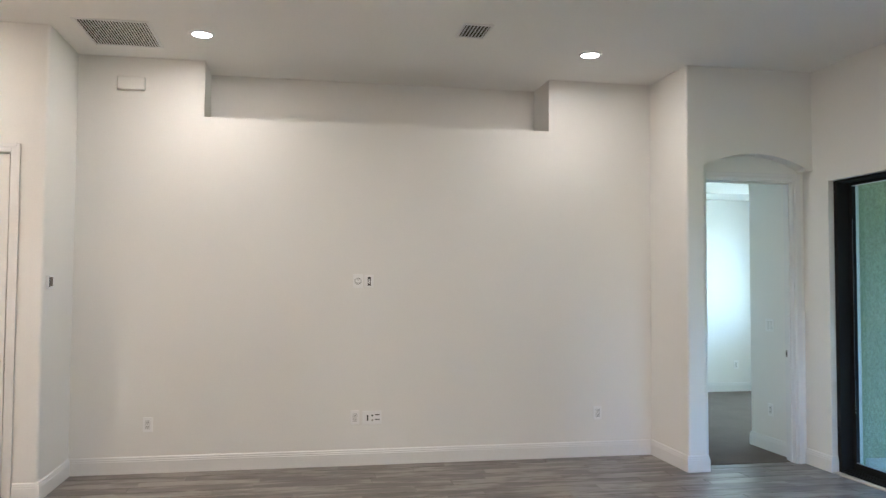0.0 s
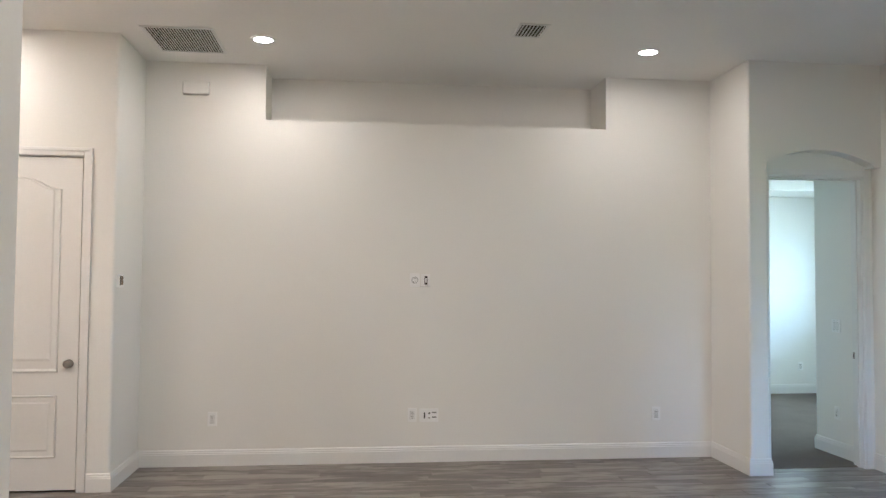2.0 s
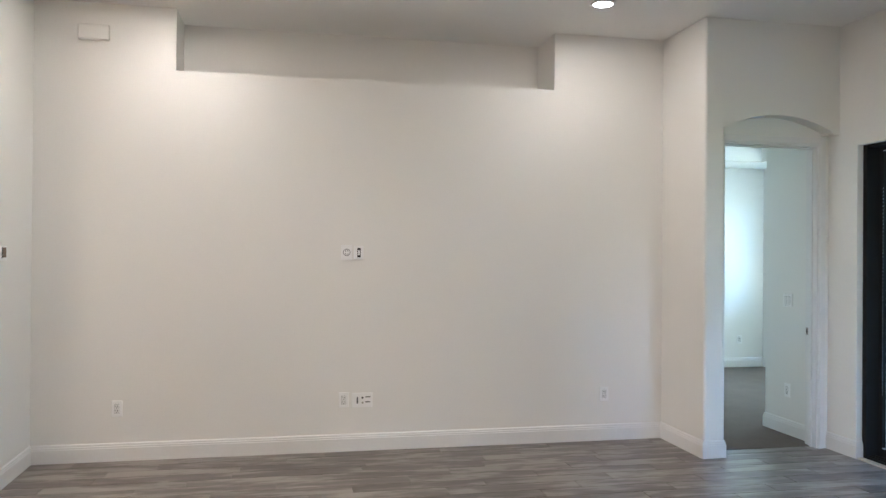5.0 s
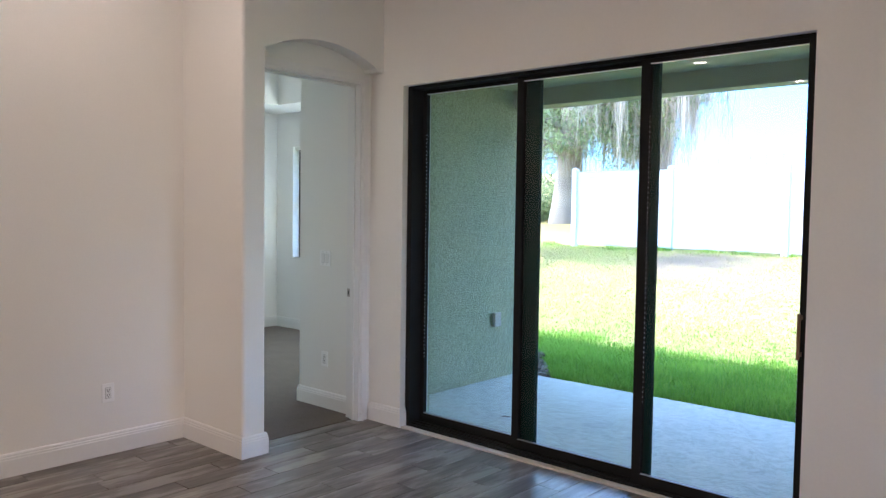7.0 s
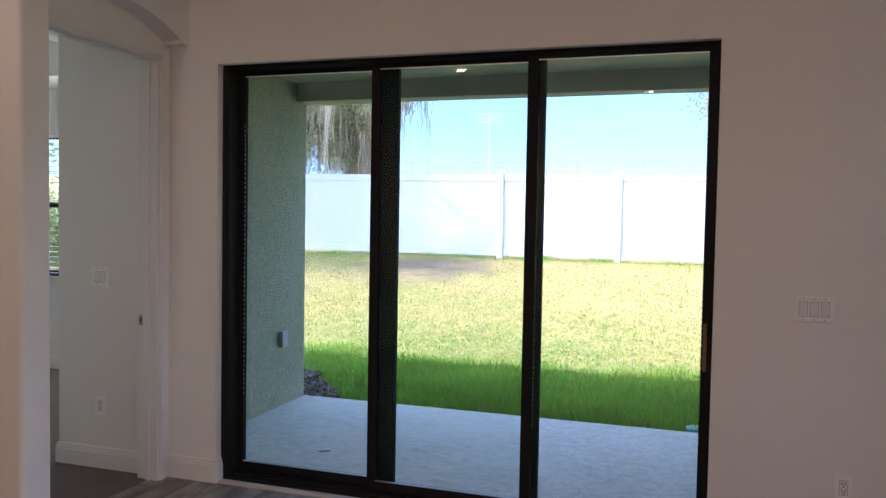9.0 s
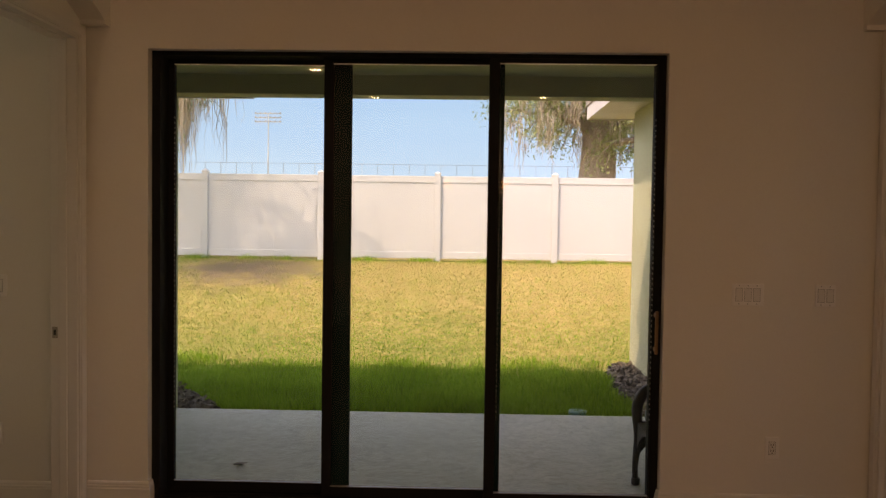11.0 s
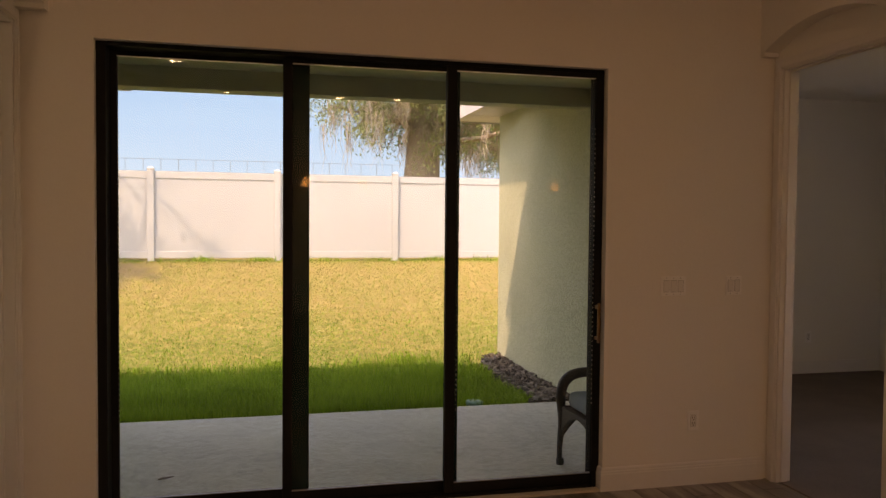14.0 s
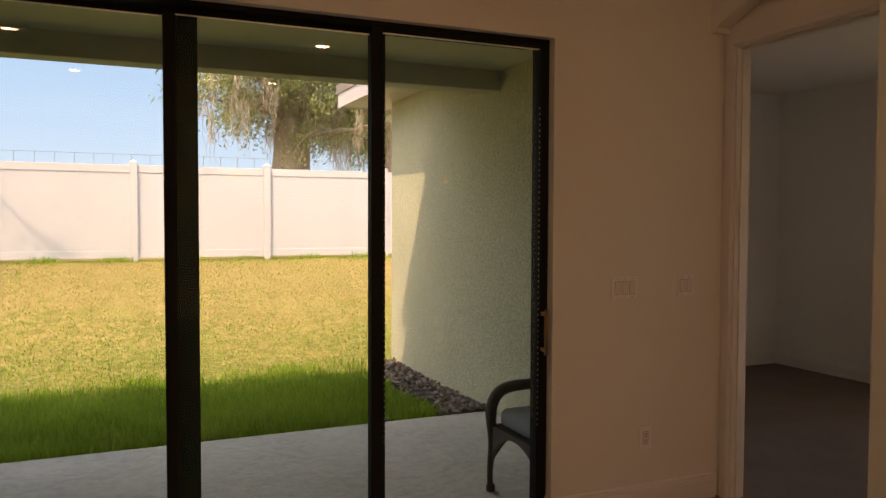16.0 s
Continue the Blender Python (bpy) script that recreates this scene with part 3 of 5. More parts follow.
# ---- door linings ----
def cased_opening(name, x_face, depth, y0, y1, top, sgn, label):
    """Jamb lining, stop and moulded casing of a doorway in a wall that faces sgn * x."""
    e = thing(name, (x_face, (y0 + y1) / 2, 0), label, "door frame")
    e["kind"] = "structure"
    def at(bm):
        bmesh.ops.translate(bm, verts=bm.verts, vec=(-x_face, -(y0 + y1) / 2, 0))
        return bm
    xa, xb = sorted((x_face, x_face - sgn * depth))
    lining = 0.018
    for n, b in (("jamb", (xa, xb, y1 - lining, y1, 0, top)), ("jamb", (xa, xb, y0, y0 + lining, 0, top)), ("head", (xa, xb, y0 + lining, y1 - lining, top - lining, top))):
        part(n, at(box(bmesh.new(), *b, 0.002, 1)), TRIM, e)
    xm = (xa + xb) / 2
    for b in ((xm - 0.02, xm + 0.02, y1 - lining - 0.011, y1 - lining, 0, top - lining), (xm - 0.02, xm + 0.02, y0 + lining, y0 + lining + 0.011, 0, top - lining), (xm - 0.02, xm + 0.02, y0 + lining + 0.011, y1 - lining - 0.011, top - lining - 0.011, top - lining)):
        part("stop", at(box(bmesh.new(), *b, 0.002, 1)), TRIM, e)
    w = 0.058
    for off, t, ww in ((0.0, 0.012, w), (0.006, 0.018, 0.022)):
        for n, (a0, a1, z0, z1) in (("casing", (y1 - 0.006 + off, y1 - 0.006 + off + ww, 0, top + off + ww - 0.006)), ("casing", (y0 + 0.006 - off - ww, y0 + 0.006 - off, 0, top + off + ww - 0.006)), ("casing", (y0 + 0.006 - off, y1 - 0.006 + off, top - 0.006 + off, top - 0.006 + off + ww))):
            xs = sorted((x_face, x_face + sgn * t))
            part(n, at(box(bmesh.new(), *xs, a0, a1, z0, z1, 0.003, 2)), TRIM, e)
    return e


cw = cased_opening("door_frame_west", -0.33, 0.14, -1.0, -0.135, 2.485, 1, "white painted door lining with moulded casing, no door hung")
ce = cased_opening("door_frame_east", RX + 0.1, 0.10, -1.0, -0.125, 2.49, -1, "white painted door lining with moulded casing, no door hung")


def strike_plate(parent, x, y, z):
    o = parent.matrix_world.translation
    bm = box(bmesh.new(), x - 0.014, x + 0.014, y - 0.003, y, z - 0.03, z + 0.03, 0.001, 1)
    bmesh.ops.translate(bm, verts=bm.verts, vec=-o)
    p = part("strike_plate", bm, NICKEL, parent, "small bronze-dark metal strike plate")
    bm = box(bmesh.new(), x - 0.006, x + 0.006, y - 0.0045, y - 0.003, z - 0.014, z + 0.014)
    bmesh.ops.translate(bm, verts=bm.verts, vec=-o)
    part("latch_hole", bm, SLOT, p)


strike_plate(cw, -0.445, -0.153, 0.946)
strike_plate(ce, 3.872, -0.143, 0.973)


# ---- closet door ----
def panel_outline(y0, y1, z0, z1, rise):
    pts = [(y0, z0), (y1, z0), (y1, z1)]
    if rise:
        n = 16
        for i in range(1, n):
            t = i / n
            s = math.sin(math.pi * t)
            pts.append((y1 + (y0 - y1) * t, z1 + rise * s * s))
    pts.append((y0, z1))
    return pts


def raised_panel(bm, x, pts):
    """A moulded door panel: a sunk groove and a raised field with the given outline."""
    c = Vector((sum(p[0] for p in pts) / len(pts), sum(p[1] for p in pts) / len(pts)))
    size = Vector((max(p[0] for p in pts) - min(p[0] for p in pts), max(p[1] for p in pts) - min(p[1] for p in pts)))
    rings = []
    for inset, dx in ((0.0, 0.0015), (0.008, 0.009), (0.018, 0.002), (0.05, 0.002), (0.062, 0.008)):
        k = Vector((1 - 2 * inset / size.x, 1 - 2 * inset / size.y))
        rings.append([bm.verts.new((x + dx, c.x + (p[0] - c.x) * k.x, c.y + (p[1] - c.y) * k.y)) for p in pts])
    for a, b in zip(rings, rings[1:]):
        n = len(a)
        for i in range(n):
            bm.faces.new((a[i], a[(i + 1) % n], b[(i + 1) % n], b[i]))
    bm.faces.new(rings[-1])


def closet_door():
    e = thing("door_closet", (DX, (DY0 + DY1) / 2, 0), "closed white two-panel moulded door with an arched upper panel", "door")
    e["kind"] = "structure"
    o = (-DX, -(DY0 + DY1) / 2, 0)
    def at(bm):
        bmesh.ops.translate(bm, verts=bm.verts, vec=o)
        return bm
    xf = DX - 0.008
    part("leaf", at(box(bmesh.new(), xf - 0.038, xf, DY0 + 0.006, DY1 - 0.009, 0.016, DTOP - 0.008, 0.002, 1)), DOORP, e)
    for zz, rise in (((0.25, 0.71), 0), ((0.87, 2.23), 0.085)):
        bm = bmesh.new()
        raised_panel(bm, xf, panel_outline(DY0 + 0.15, DY1 - 0.15, zz[0], zz[1], rise))
        part("panel", at(bm), DOORP, e)
    for b in ((DX - 0.12, DX + 0.001, DY1, DY1 + 0.02, 0, DTOP), (DX - 0.12, DX + 0.001, DY0 - 0.02, DY0, 0, DTOP), (DX - 0.12, DX + 0.001, DY0 - 0.02, DY1 + 0.02, DTOP, DTOP + 0.02)):
        part("jamb", at(box(bmesh.new(), *b)), TRIM, e)
    for off, t, ww in ((0.0, 0.012, 0.06), (0.034, 0.018, 0.026)):
        a = DY1 + 0.006 + off
        c = DY0 - 0.006 - off
        zt = DTOP + 0.006 + off
        for b in ((DX, DX + t, a, a + ww, 0, zt + ww), (DX, DX + t, c - ww, c, 0, zt + ww), (DX, DX + t, c, a, zt, zt + ww)):
            part("casing", at(box(bmesh.new(), *b, 0.003, 2)), TRIM, e)
    for b in ((DY0, DY0 + 0.016, 0, DTOP), (DY1 - 0.016, DY1, 0, DTOP), (DY0 + 0.016, DY1 - 0.016, DTOP - 0.016, DTOP)):
        part("stop", at(box(bmesh.new(), xf - 0.056, xf - 0.040, *b)), TRIM, e)
    part("knob", at(lathe(bmesh.new(), [(0.031, 0), (0.031, 0.006), (0.014, 0.010), (0.011, 0.03), (0.018, 0.036), (0.027, 0.046), (0.028, 0.056), (0.022, 0.064), (0.008, 0.067)], 28, pose(xf, DY1 - 0.07, 0.94, 0, 90, 0))), NICKEL, e, "round satin nickel door knob", True)
    part("latch", at(box(bmesh.new(), xf - 0.03, xf + 0.001, DY1 - 0.004, DY1, 0.905, 0.975)), SLOT, e)
    for z in (0.25, 1.25, 2.25):
        part("hinge", at(lathe(bmesh.new(), [(0.006, z - 0.045), (0.006, z + 0.045)], 10, pose(xf + 0.004, DY0, 0))), NICKEL, e)
    return e


closet_door()


# ---- sliding glass door ----
def slider():
    e = thing("sliding_glass_door", (1.365, 0.08, 0), "black aluminium three-panel sliding glass door, closed", "sliding door")
    def at(bm):
        bmesh.ops.translate(bm, verts=bm.verts, vec=(-1.365, -0.08, 0))
        return bm
    part("frame", at(box(bmesh.new(), 0.0, 0.045, 0.0, 0.16, 0.0, 2.44, 0.002, 1)), BLACKAL, e)
    part("frame", at(box(bmesh.new(), 2.685, 2.73, 0.0, 0.09, 0.0, 2.44, 0.002, 1)), BLACKAL, e)
    part("head", at(box(bmesh.new(), 0.045, 2.685, 0.0, 0.16, 2.418, 2.44, 0.002, 1)), BLACKAL, e)
    part("sill", at(box(bmesh.new(), 0.045, 2.685, 0.0, 0.16, 0.0, 0.022, 0.002, 1)), BLACKAL, e)
    for y in (0.03, 0.08, 0.13):
        part("track", at(box(bmesh.new(), 0.045, 2.685, y - 0.004, y + 0.004, 0.022, 0.034)), BLACKAL, e)
    zb, zt = 0.035, 2.42
    for x0, x1, y0, sl, sr in ((0.03, 1.055, 0.112, 0.05, 0.125), (0.912, 1.885, 0.062, 0.05, 0.075), (1.80, 2.715, 0.012, 0.055, 0.035)):
        p = part("panel", at(box(bmesh.new(), x0, x0 + sl, y0, y0 + 0.036, zb, zt, 0.003, 2)), BLACKAL, e, "sliding glass panel in a black frame")
        for n, b in (("stile", (x1 - sr, x1, y0, y0 + 0.036, zb, zt)), ("top_rail", (x0 + sl, x1 - sr, y0, y0 + 0.036, 2.394, zt)), ("bottom_rail", (x0 + sl, x1 - sr, y0, y0 + 0.036, zb, 0.088))):
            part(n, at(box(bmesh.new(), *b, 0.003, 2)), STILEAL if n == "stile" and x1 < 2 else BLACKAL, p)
        g = part("pane", at(pane(x0 + sl - 0.006, x1 - sr + 0.006, y0 + 0.016, y0 + 0.020, 0.082, 2.40)), [CLEAR, GLASS if x0 < 1.5 else CLEARERGLASS], p, "faintly green glass")
        g.visible_shadow = False
        # glazing bead with its row of small clips; top one whitened as sunlight glinting off the rail
        for zz in (0.088, 2.39):
            part("bead", at(box(bmesh.new(), x0 + sl, x1 - sr, y0 + 0.002, y0 + 0.014, zz, zz + 0.005)), PLATE if zz > 1 else STEELG, p)
    h = part("pull_handle", at(box(bmesh.new(), 2.688, 2.704, -0.052, -0.036, 0.865, 1.095, 0.005, 3)), BRONZE, e, "bronze-coloured pull handle")
    for z in (0.89, 1.07):
        part("post", at(box(bmesh.new(), 2.690, 2.702, -0.038, 0.014, z - 0.01, z + 0.01, 0.002, 2)), BRONZE, h)
    # white pile strips that show as fine dotted lines along the stiles
    for x, y in ((0.083, 0.110), (1.862, 0.010), (2.682, 0.010)):
        bm = bmesh.new()
        for k in range(58):
            z = 0.5 + k * 0.028
            box(bm, x - 0.0012, x + 0.0012, y - 0.0015, y + 0.0015, z, z + 0.010)
        part("pile_strip", at(bm), STEELG, e, "fine dotted weather strip")
    return e


slider()
bm = bmesh.new()
box(bm, 0.0, 2.73, -0.055, -0.001, -0.05, 0.010, 0.003, 2)
structure("threshold", bm, TRACK, "tan stone threshold strip under the sliding door", "threshold")


# ---- switches and sockets ----
def on_wall(normal, p):
    """A pose whose local z is the wall's normal and whose local y is up."""
    zz = Vector(normal)
    yy = Vector((0, 0, 1))
    xx = yy.cross(zz)
    m = Matrix((xx, yy, zz)).transposed().to_4x4()
    m.translation = p
    return m


def wall_plate(name, m, w, h, label, category, group, fill):
    e = thing(name, m, label, category, group)
    part("plate", box(bmesh.new(), -w / 2, w / 2, -h / 2, h / 2, 0, 0.008, 0.003, 2), PLATE, e)
    for f in fill:
        kind, x = f[0], f[1]
        # grey slab whose rim paints the shadow line round the insert
        part("groove", box(bmesh.new(), x - 0.0185, x + 0.0185, -0.035, 0.035, 0.0075, 0.0084), GREYP, e)
        if kind == "rocker":
            part("rocker", box(bmesh.new(), x - 0.0165, x + 0.0165, -0.033, 0.033, 0.004, 0.0105, 0.0015, 2), PLATE2, e)
            for z in (-0.048, 0.048):
                part("screw", lathe(bmesh.new(), [(0.003, 0.006), (0.003, 0.0088)], 8, pose(x, z, 0)), STEELG, e)
        elif kind == "duplex":
            part("insert", box(bmesh.new(), x - 0.0165, x + 0.0165, -0.033, 0.033, 0.004, 0.0100, 0.0015, 2), PLATE2, e)
            for z in (-0.016, 0.016):
                for dx in (-0.0065, 0.0065):
                    part("slot", box(bmesh.new(), x + dx - 0.0018, x + dx + 0.0018, z - 0.002, z + 0.008, 0.0095, 0.0106), SLOT, e)
                part("ground_hole", lathe(bmesh.new(), [(0.0034, 0.0095), (0.0034, 0.0107)], 8, pose(x, z - 0.0095, 0)), SLOT, e)
    return e


S = "electrical outlets"
OUT = "white duplex electrical outlet on the wall"
for y in (-5.64, -1.762):
    wall_plate("electrical_outlet", on_wall((1, 0, 0), (WX, y, 0.391)), 0.078, 0.12, OUT, "outlet", S, [("duplex", 0)])
wall_plate("electrical_outlet", on_wall((1, 0, 0), (WX, -3.955, 0.405)), 0.078, 0.12, OUT + " beside a media plate", "outlet", S, [("duplex", 0)])
wall_plate("electrical_outlet", on_wall((0, -1, 0), (3.31, NY, 0.384)), 0.074, 0.118, OUT, "outlet", S, [("duplex", 0)])
wall_plate("electrical_outlet", on_wall((0, -1, 0), (-0.80, -0.08, 0.39)), 0.074, 0.118, OUT, "outlet", S, [("duplex", 0)])
wall_plate("electrical_outlet", on_wall((1, 0, 0), (BWX, 1.83, 0.39)), 0.074, 0.118, OUT, "outlet", S, [("duplex", 0)])
wall_plate("electrical_outlet", on_wall((0, -1, 0), (6.4, 2.79, 0.39)), 0.074, 0.118, OUT, "outlet", S, [("duplex", 0)])
wall_plate("light_switch", on_wall((0, -1, 0), (3.163, NY, 1.19)), 0.165, 0.115, "white three-gang rocker light switch plate", "light switch", "", [("rocker", -0.046), ("rocker", 0), ("rocker", 0.046)])
wall_plate("light_switch", on_wall((0, -1, 0), (3.565, NY, 1.19)), 0.105, 0.115, "white two-gang rocker light switch plate", "light switch", "", [("rocker", -0.023), ("rocker", 0.023)])
wall_plate("light_switch", on_wall((0, -1, 0), (-0.80, -0.08, 1.181)), 0.125, 0.118, "white two-gang rocker light switch plate by the doorway", "light switch", "", [("rocker", -0.023), ("rocker", 0.023)])

# recessed socket box and cable plate where a television would hang
e = thing("recessed_outlet", on_wall((1, 0, 0), (WX, -3.94, 1.572)), "white recessed outlet box with a bright rim, high on the wall", "outlet")
part("plate", box(bmesh.new(), -0.044, 0.044, -0.06, 0.06, 0, 0.007, 0.004, 2), PLATE, e)
part("recess", lathe(bmesh.new(), [(0.030, 0.0066), (0.029, 0.0078), (0.024, 0.0078), (0.023, 0.0066)], 24), GREYP, e, "grey oval rim of the recess", True)
for dx, dy in ((-0.008, 0.012), (0.008, 0.012), (-0.008, -0.014), (0.008, -0.014)):
    part("slot", box(bmesh.new(), dx - 0.002, dx + 0.002, dy - 0.006, dy + 0.006, 0.008, 0.0092), SLOT, e)
e = thing("cable_plate", on_wall((1, 0, 0), (WX, -3.846, 1.572)), "white cable pass-through plate with a dark opening", "wall plate")
part("plate", box(bmesh.new(), -0.04, 0.04, -0.055, 0.055, 0, 0.006, 0.003, 2), PLATE, e)
part("opening", box(bmesh.new(), -0.010, 0.016, -0.038, 0.036, 0.005, 0.0072, 0.002, 1), SLOT, e)
part("flap", box(bmesh.new(), -0.004, 0.010, -0.022, 0.020, 0.007, 0.0115, 0.002, 1), PLATE2, e)
e = thing("media_plate", on_wall((1, 0, 0), (WX, -3.81, 0.40)), "white media plate with jacks and dark writing bars", "wall plate")
part("plate", box(bmesh.new(), -0.083, 0.083, -0.058, 0.058, 0, 0.006, 0.003, 2), PLATE, e)
part("cable_opening", box(bmesh.new(), -0.043, -0.031, -0.026, 0.026, 0.005, 0.0075, 0.002, 1), SLOT, e)
for z in (0.02, -0.02):
    part("jack", lathe(bmesh.new(), [(0.008, 0.005), (0.008, 0.011), (0.004, 0.012)], 12, pose(0.004, z, 0)), SLOT if z > 0 else NICKEL, e)
    part("writing_bar", box(bmesh.new(), 0.028, 0.066, z + 0.001, z + 0.009, 0.0058, 0.0066), SLOT, e)

# thermostat on the return wall
e = thing("thermostat", on_wall((0, 1, 0), (-0.27, MY0, 1.552)), "small grey and white wall thermostat", "thermostat")
part("case", box(bmesh.new(), -0.055, 0.055, -0.05, 0.05, 0, 0.022, 0.006, 3), PLATE, e)
part("screen", box(bmesh.new(), -0.030, 0.032, -0.030, 0.036, 0.0215, 0.0235, 0.001, 1), BARKD, e, "grey display")
part("button_strip", box(bmesh.new(), -0.05, -0.036, -0.035, 0.038, 0.0215, 0.024, 0.001, 1), SLOT, e)

# chime box high on the media wall
e = thing("door_chime", on_wall((1, 0, 0), (WX, -5.822, 3.195)), "white rectangular door chime cover under the ceiling", "chime")
part("cover", box(bmesh.new(), -0.11, 0.11, -0.057, 0.057, 0, 0.045, 0.012, 3), WALL, e)


# ---- ceiling fittings ----
def downlight(name, x, y, z, r, label, group, power, lit=True):
    e = thing(name, (x, y, z), label, "ceiling light", group)
    part("trim_ring", lathe(bmesh.new(), [(r * 0.80, 0.0), (r * 1.12, 0.0), (r * 1.12, -0.004), (r * 1.02, -0.012), (r * 0.84, -0.010), (r * 0.80, 0.0)], 32, Matrix(), False), TRIM if lit else STUCCO, e, "", True)
    part("lens", lathe(bmesh.new(), [(r * 0.84, -0.003), (r * 0.84, -0.0085), (r * 0.3, -0.009)], 32), LAMPGLOW if lit else STUCCO, e, "glowing warm white lens" if lit else "")
    if lit:
        l = new("lamp", bpy.data.lights.new("lamp", "AREA"))
        l.data.shape, l.data.size = "DISK", 1.6 * r
        l.data.energy, l.data.color = power, (1.0, 0.73, 0.485)
        l.parent = e
        l.location = (0, 0, -0.012)
    return e


LIT = "round recessed ceiling downlight, switched on, warm white"
# the last two are unseen, added to brighten the stub and media wall
for x, y, power in ((-0.15, -5.18, 0.75), (-0.075, -2.138, 0.62), (2.87, -4.75, 2.4), (2.87, -2.14, 0.35), (0.36, -7.3, 0.8), (2.0, -7.38, 1.3), (2.84, -7.28, 1.0), (6.6, -5.5, 7.5), (5.6, -2.9, 1.1)):
    downlight("downlight", x, y, H, 0.085, LIT, "recessed downlights", power)


def pendant(x, y, z):
    """A small bell-shaped amber glass pendant on a thin cord."""
    e = thing("pendant_light", (x, y, H), "small amber glass pendant lamp hung from the ceiling, switched on", "pendant light", "amber pendants")
    part("canopy", lathe(bmesh.new(), [(0.055, 0.0), (0.055, -0.012), (0.02, -0.026), (0.006, -0.03)], 20), NICKEL, e, "", True)
    part("cord", lathe(bmesh.new(), [(0.004, -0.028), (0.004, z + 0.11 - H)], 8), SLOT, e)
    part("socket", lathe(bmesh.new(), [(0.008, z + 0.125 - H), (0.02, z + 0.115 - H), (0.022, z + 0.06 - H)], 14), NICKEL, e, "", True)
    part("shade", lathe(bmesh.new(), [(0.02, z + 0.08 - H), (0.045, z + 0.05 - H), (0.062, z - H), (0.07, z - 0.06 - H), (0.062, z - 0.058 - H)], 24, Matrix(), False), AMBER, e, "glowing amber glass shade", True)


for x in (1.47, 2.3, 5.27):
    pendant(x, -7.03, 2.12)


def grille(name, x0, x1, y0, y1, z, along_x, count, label, tilt, wide=0.0085):
    e = thing(name, ((x0 + x1) / 2, (y0 + y1) / 2, z), label, "air vent")
    w, d = (x1 - x0) / 2, (y1 - y0) / 2
    part("backing", box(bmesh.new(), -w + 0.02, w - 0.02, -d + 0.02, d - 0.02, -0.002, 0.0), SLOT, e)
    f = 0.024
    for b in ((-w, w, -d, -d + f), (-w, w, d - f, d), (-w, -w + f, -d + f, d - f), (w - f, w, -d + f, d - f)):
        part("frame", box(bmesh.new(), *b, -0.010, 0.0, 0.003, 1), TRIM, e)
    for k in range(count):
        t = (k + 0.5) / count
        bm = bmesh.new()
        if along_x:
            c = -d + f + (2 * d - 2 * f) * t
            box(bm, -w + f, w - f, -wide, wide, -0.001, 0.001)
            bmesh.ops.transform(bm, verts=bm.verts, matrix=pose(0, c, -0.0085, tilt, 0, 0))
        else:
            c = -w + f + (2 * w - 2 * f) * t
            box(bm, -wide, wide, -d + f, d - f, -0.001, 0.001)
            bmesh.ops.transform(bm, verts=bm.verts, matrix=pose(c, 0, -0.0085, 0, tilt, 0))
        part("slat", bm, TRIM, e)
    return e


grille("return_grille", -0.57, 0.06, -6.05, -5.52, H, True, 24, "white metal return air grille with angled slats in the ceiling", -30, 0.0088)
grille("supply_vent", 0.165, 0.475, -3.305, -3.075, H, True, 7, "small white metal supply air vent in the ceiling", 32, 0.0105)


# ---- bedroom window ----
e = thing("window_bedroom", ((WB0 + WB1) / 2, 2.3, WBZ0), "dark-framed single-hung window with raised white blinds", "window")
e["kind"] = "structure"
w2, hh = (WB1 - WB0) / 2, WBZ1 - WBZ0
for b in ((-w2, -w2 + 0.032, 0, hh), (w2 - 0.032, w2, 0, hh), (-w2, w2, hh - 0.05, hh), (-w2, w2, 0, 0.05), (-w2, w2, hh * 0.5 - 0.025, hh * 0.5 + 0.025)):
    part("window_frame", box(bmesh.new(), b[0], b[1], 0.0, 0.035, b[2], b[3], 0.002, 1), BLACKAL, e)
for z0, z1 in ((0.05, hh * 0.5), (hh * 0.5, hh - 0.05)):
    g = part("pane", pane(-w2 + 0.04, w2 - 0.04, 0.015, 0.019, z0, z1), [CLEAR, WGLASS], e)
    g.visible_shadow = False
part("window_sill", box(bmesh.new(), -w2 - 0.02, w2 + 0.02, -0.125, 0.0, -0.02, 0.0, 0.004, 2), TRIM, e)
bl = thing("window_blind", ((WB0 + WB1) / 2, 2.24, WBZ0), "white horizontal slat window blind", "blind")
part("head_rail", box(bmesh.new(), -w2 + 0.02, w2 - 0.02, -0.025, 0.025, hh - 0.04, hh - 0.002, 0.003, 1), BLIND, bl)
for k in range(26):
    z = 0.03 + k * (hh - 0.09) / 25
    part("slat", box(bmesh.new(), -w2 + 0.025, w2 - 0.025, -0.022, 0.022, z - 0.001, z + 0.001), BLIND, bl)

# ---- the house outside ----
bm = bmesh.new()
box(bm, -0.85, -0.75, 0.24, 2.44, -0.25, 2.9, 0.008, 2)
box(bm, -5.2, WB0, 2.4, 2.44, -0.25, 2.9)
box(bm, WB1, -0.85, 2.4, 2.44, -0.25, 2.9)
box(bm, WB0, WB1, 2.4, 2.44, -0.25, WBZ0)
box(bm, WB0, WB1, 2.4, 2.44, WBZ1, 2.9)
structure("wall_patio_west", bm, STUCCO, "grey-green rough stucco patio wall", "wall")
PWX, PWY = 3.65, 4.85
bm = bmesh.new()
box(bm, PWX, PWX + 0.08, 0.24, PWY, -0.3, 2.95)
box(bm, PWX + 0.08, 9.2, PWY - 0.2, PWY, -0.3, 2.95)
structure("wall_patio_east", bm, STUCCO, "grey-green rough stucco house wall beside the patio", "wall")
bm = bmesh.new()
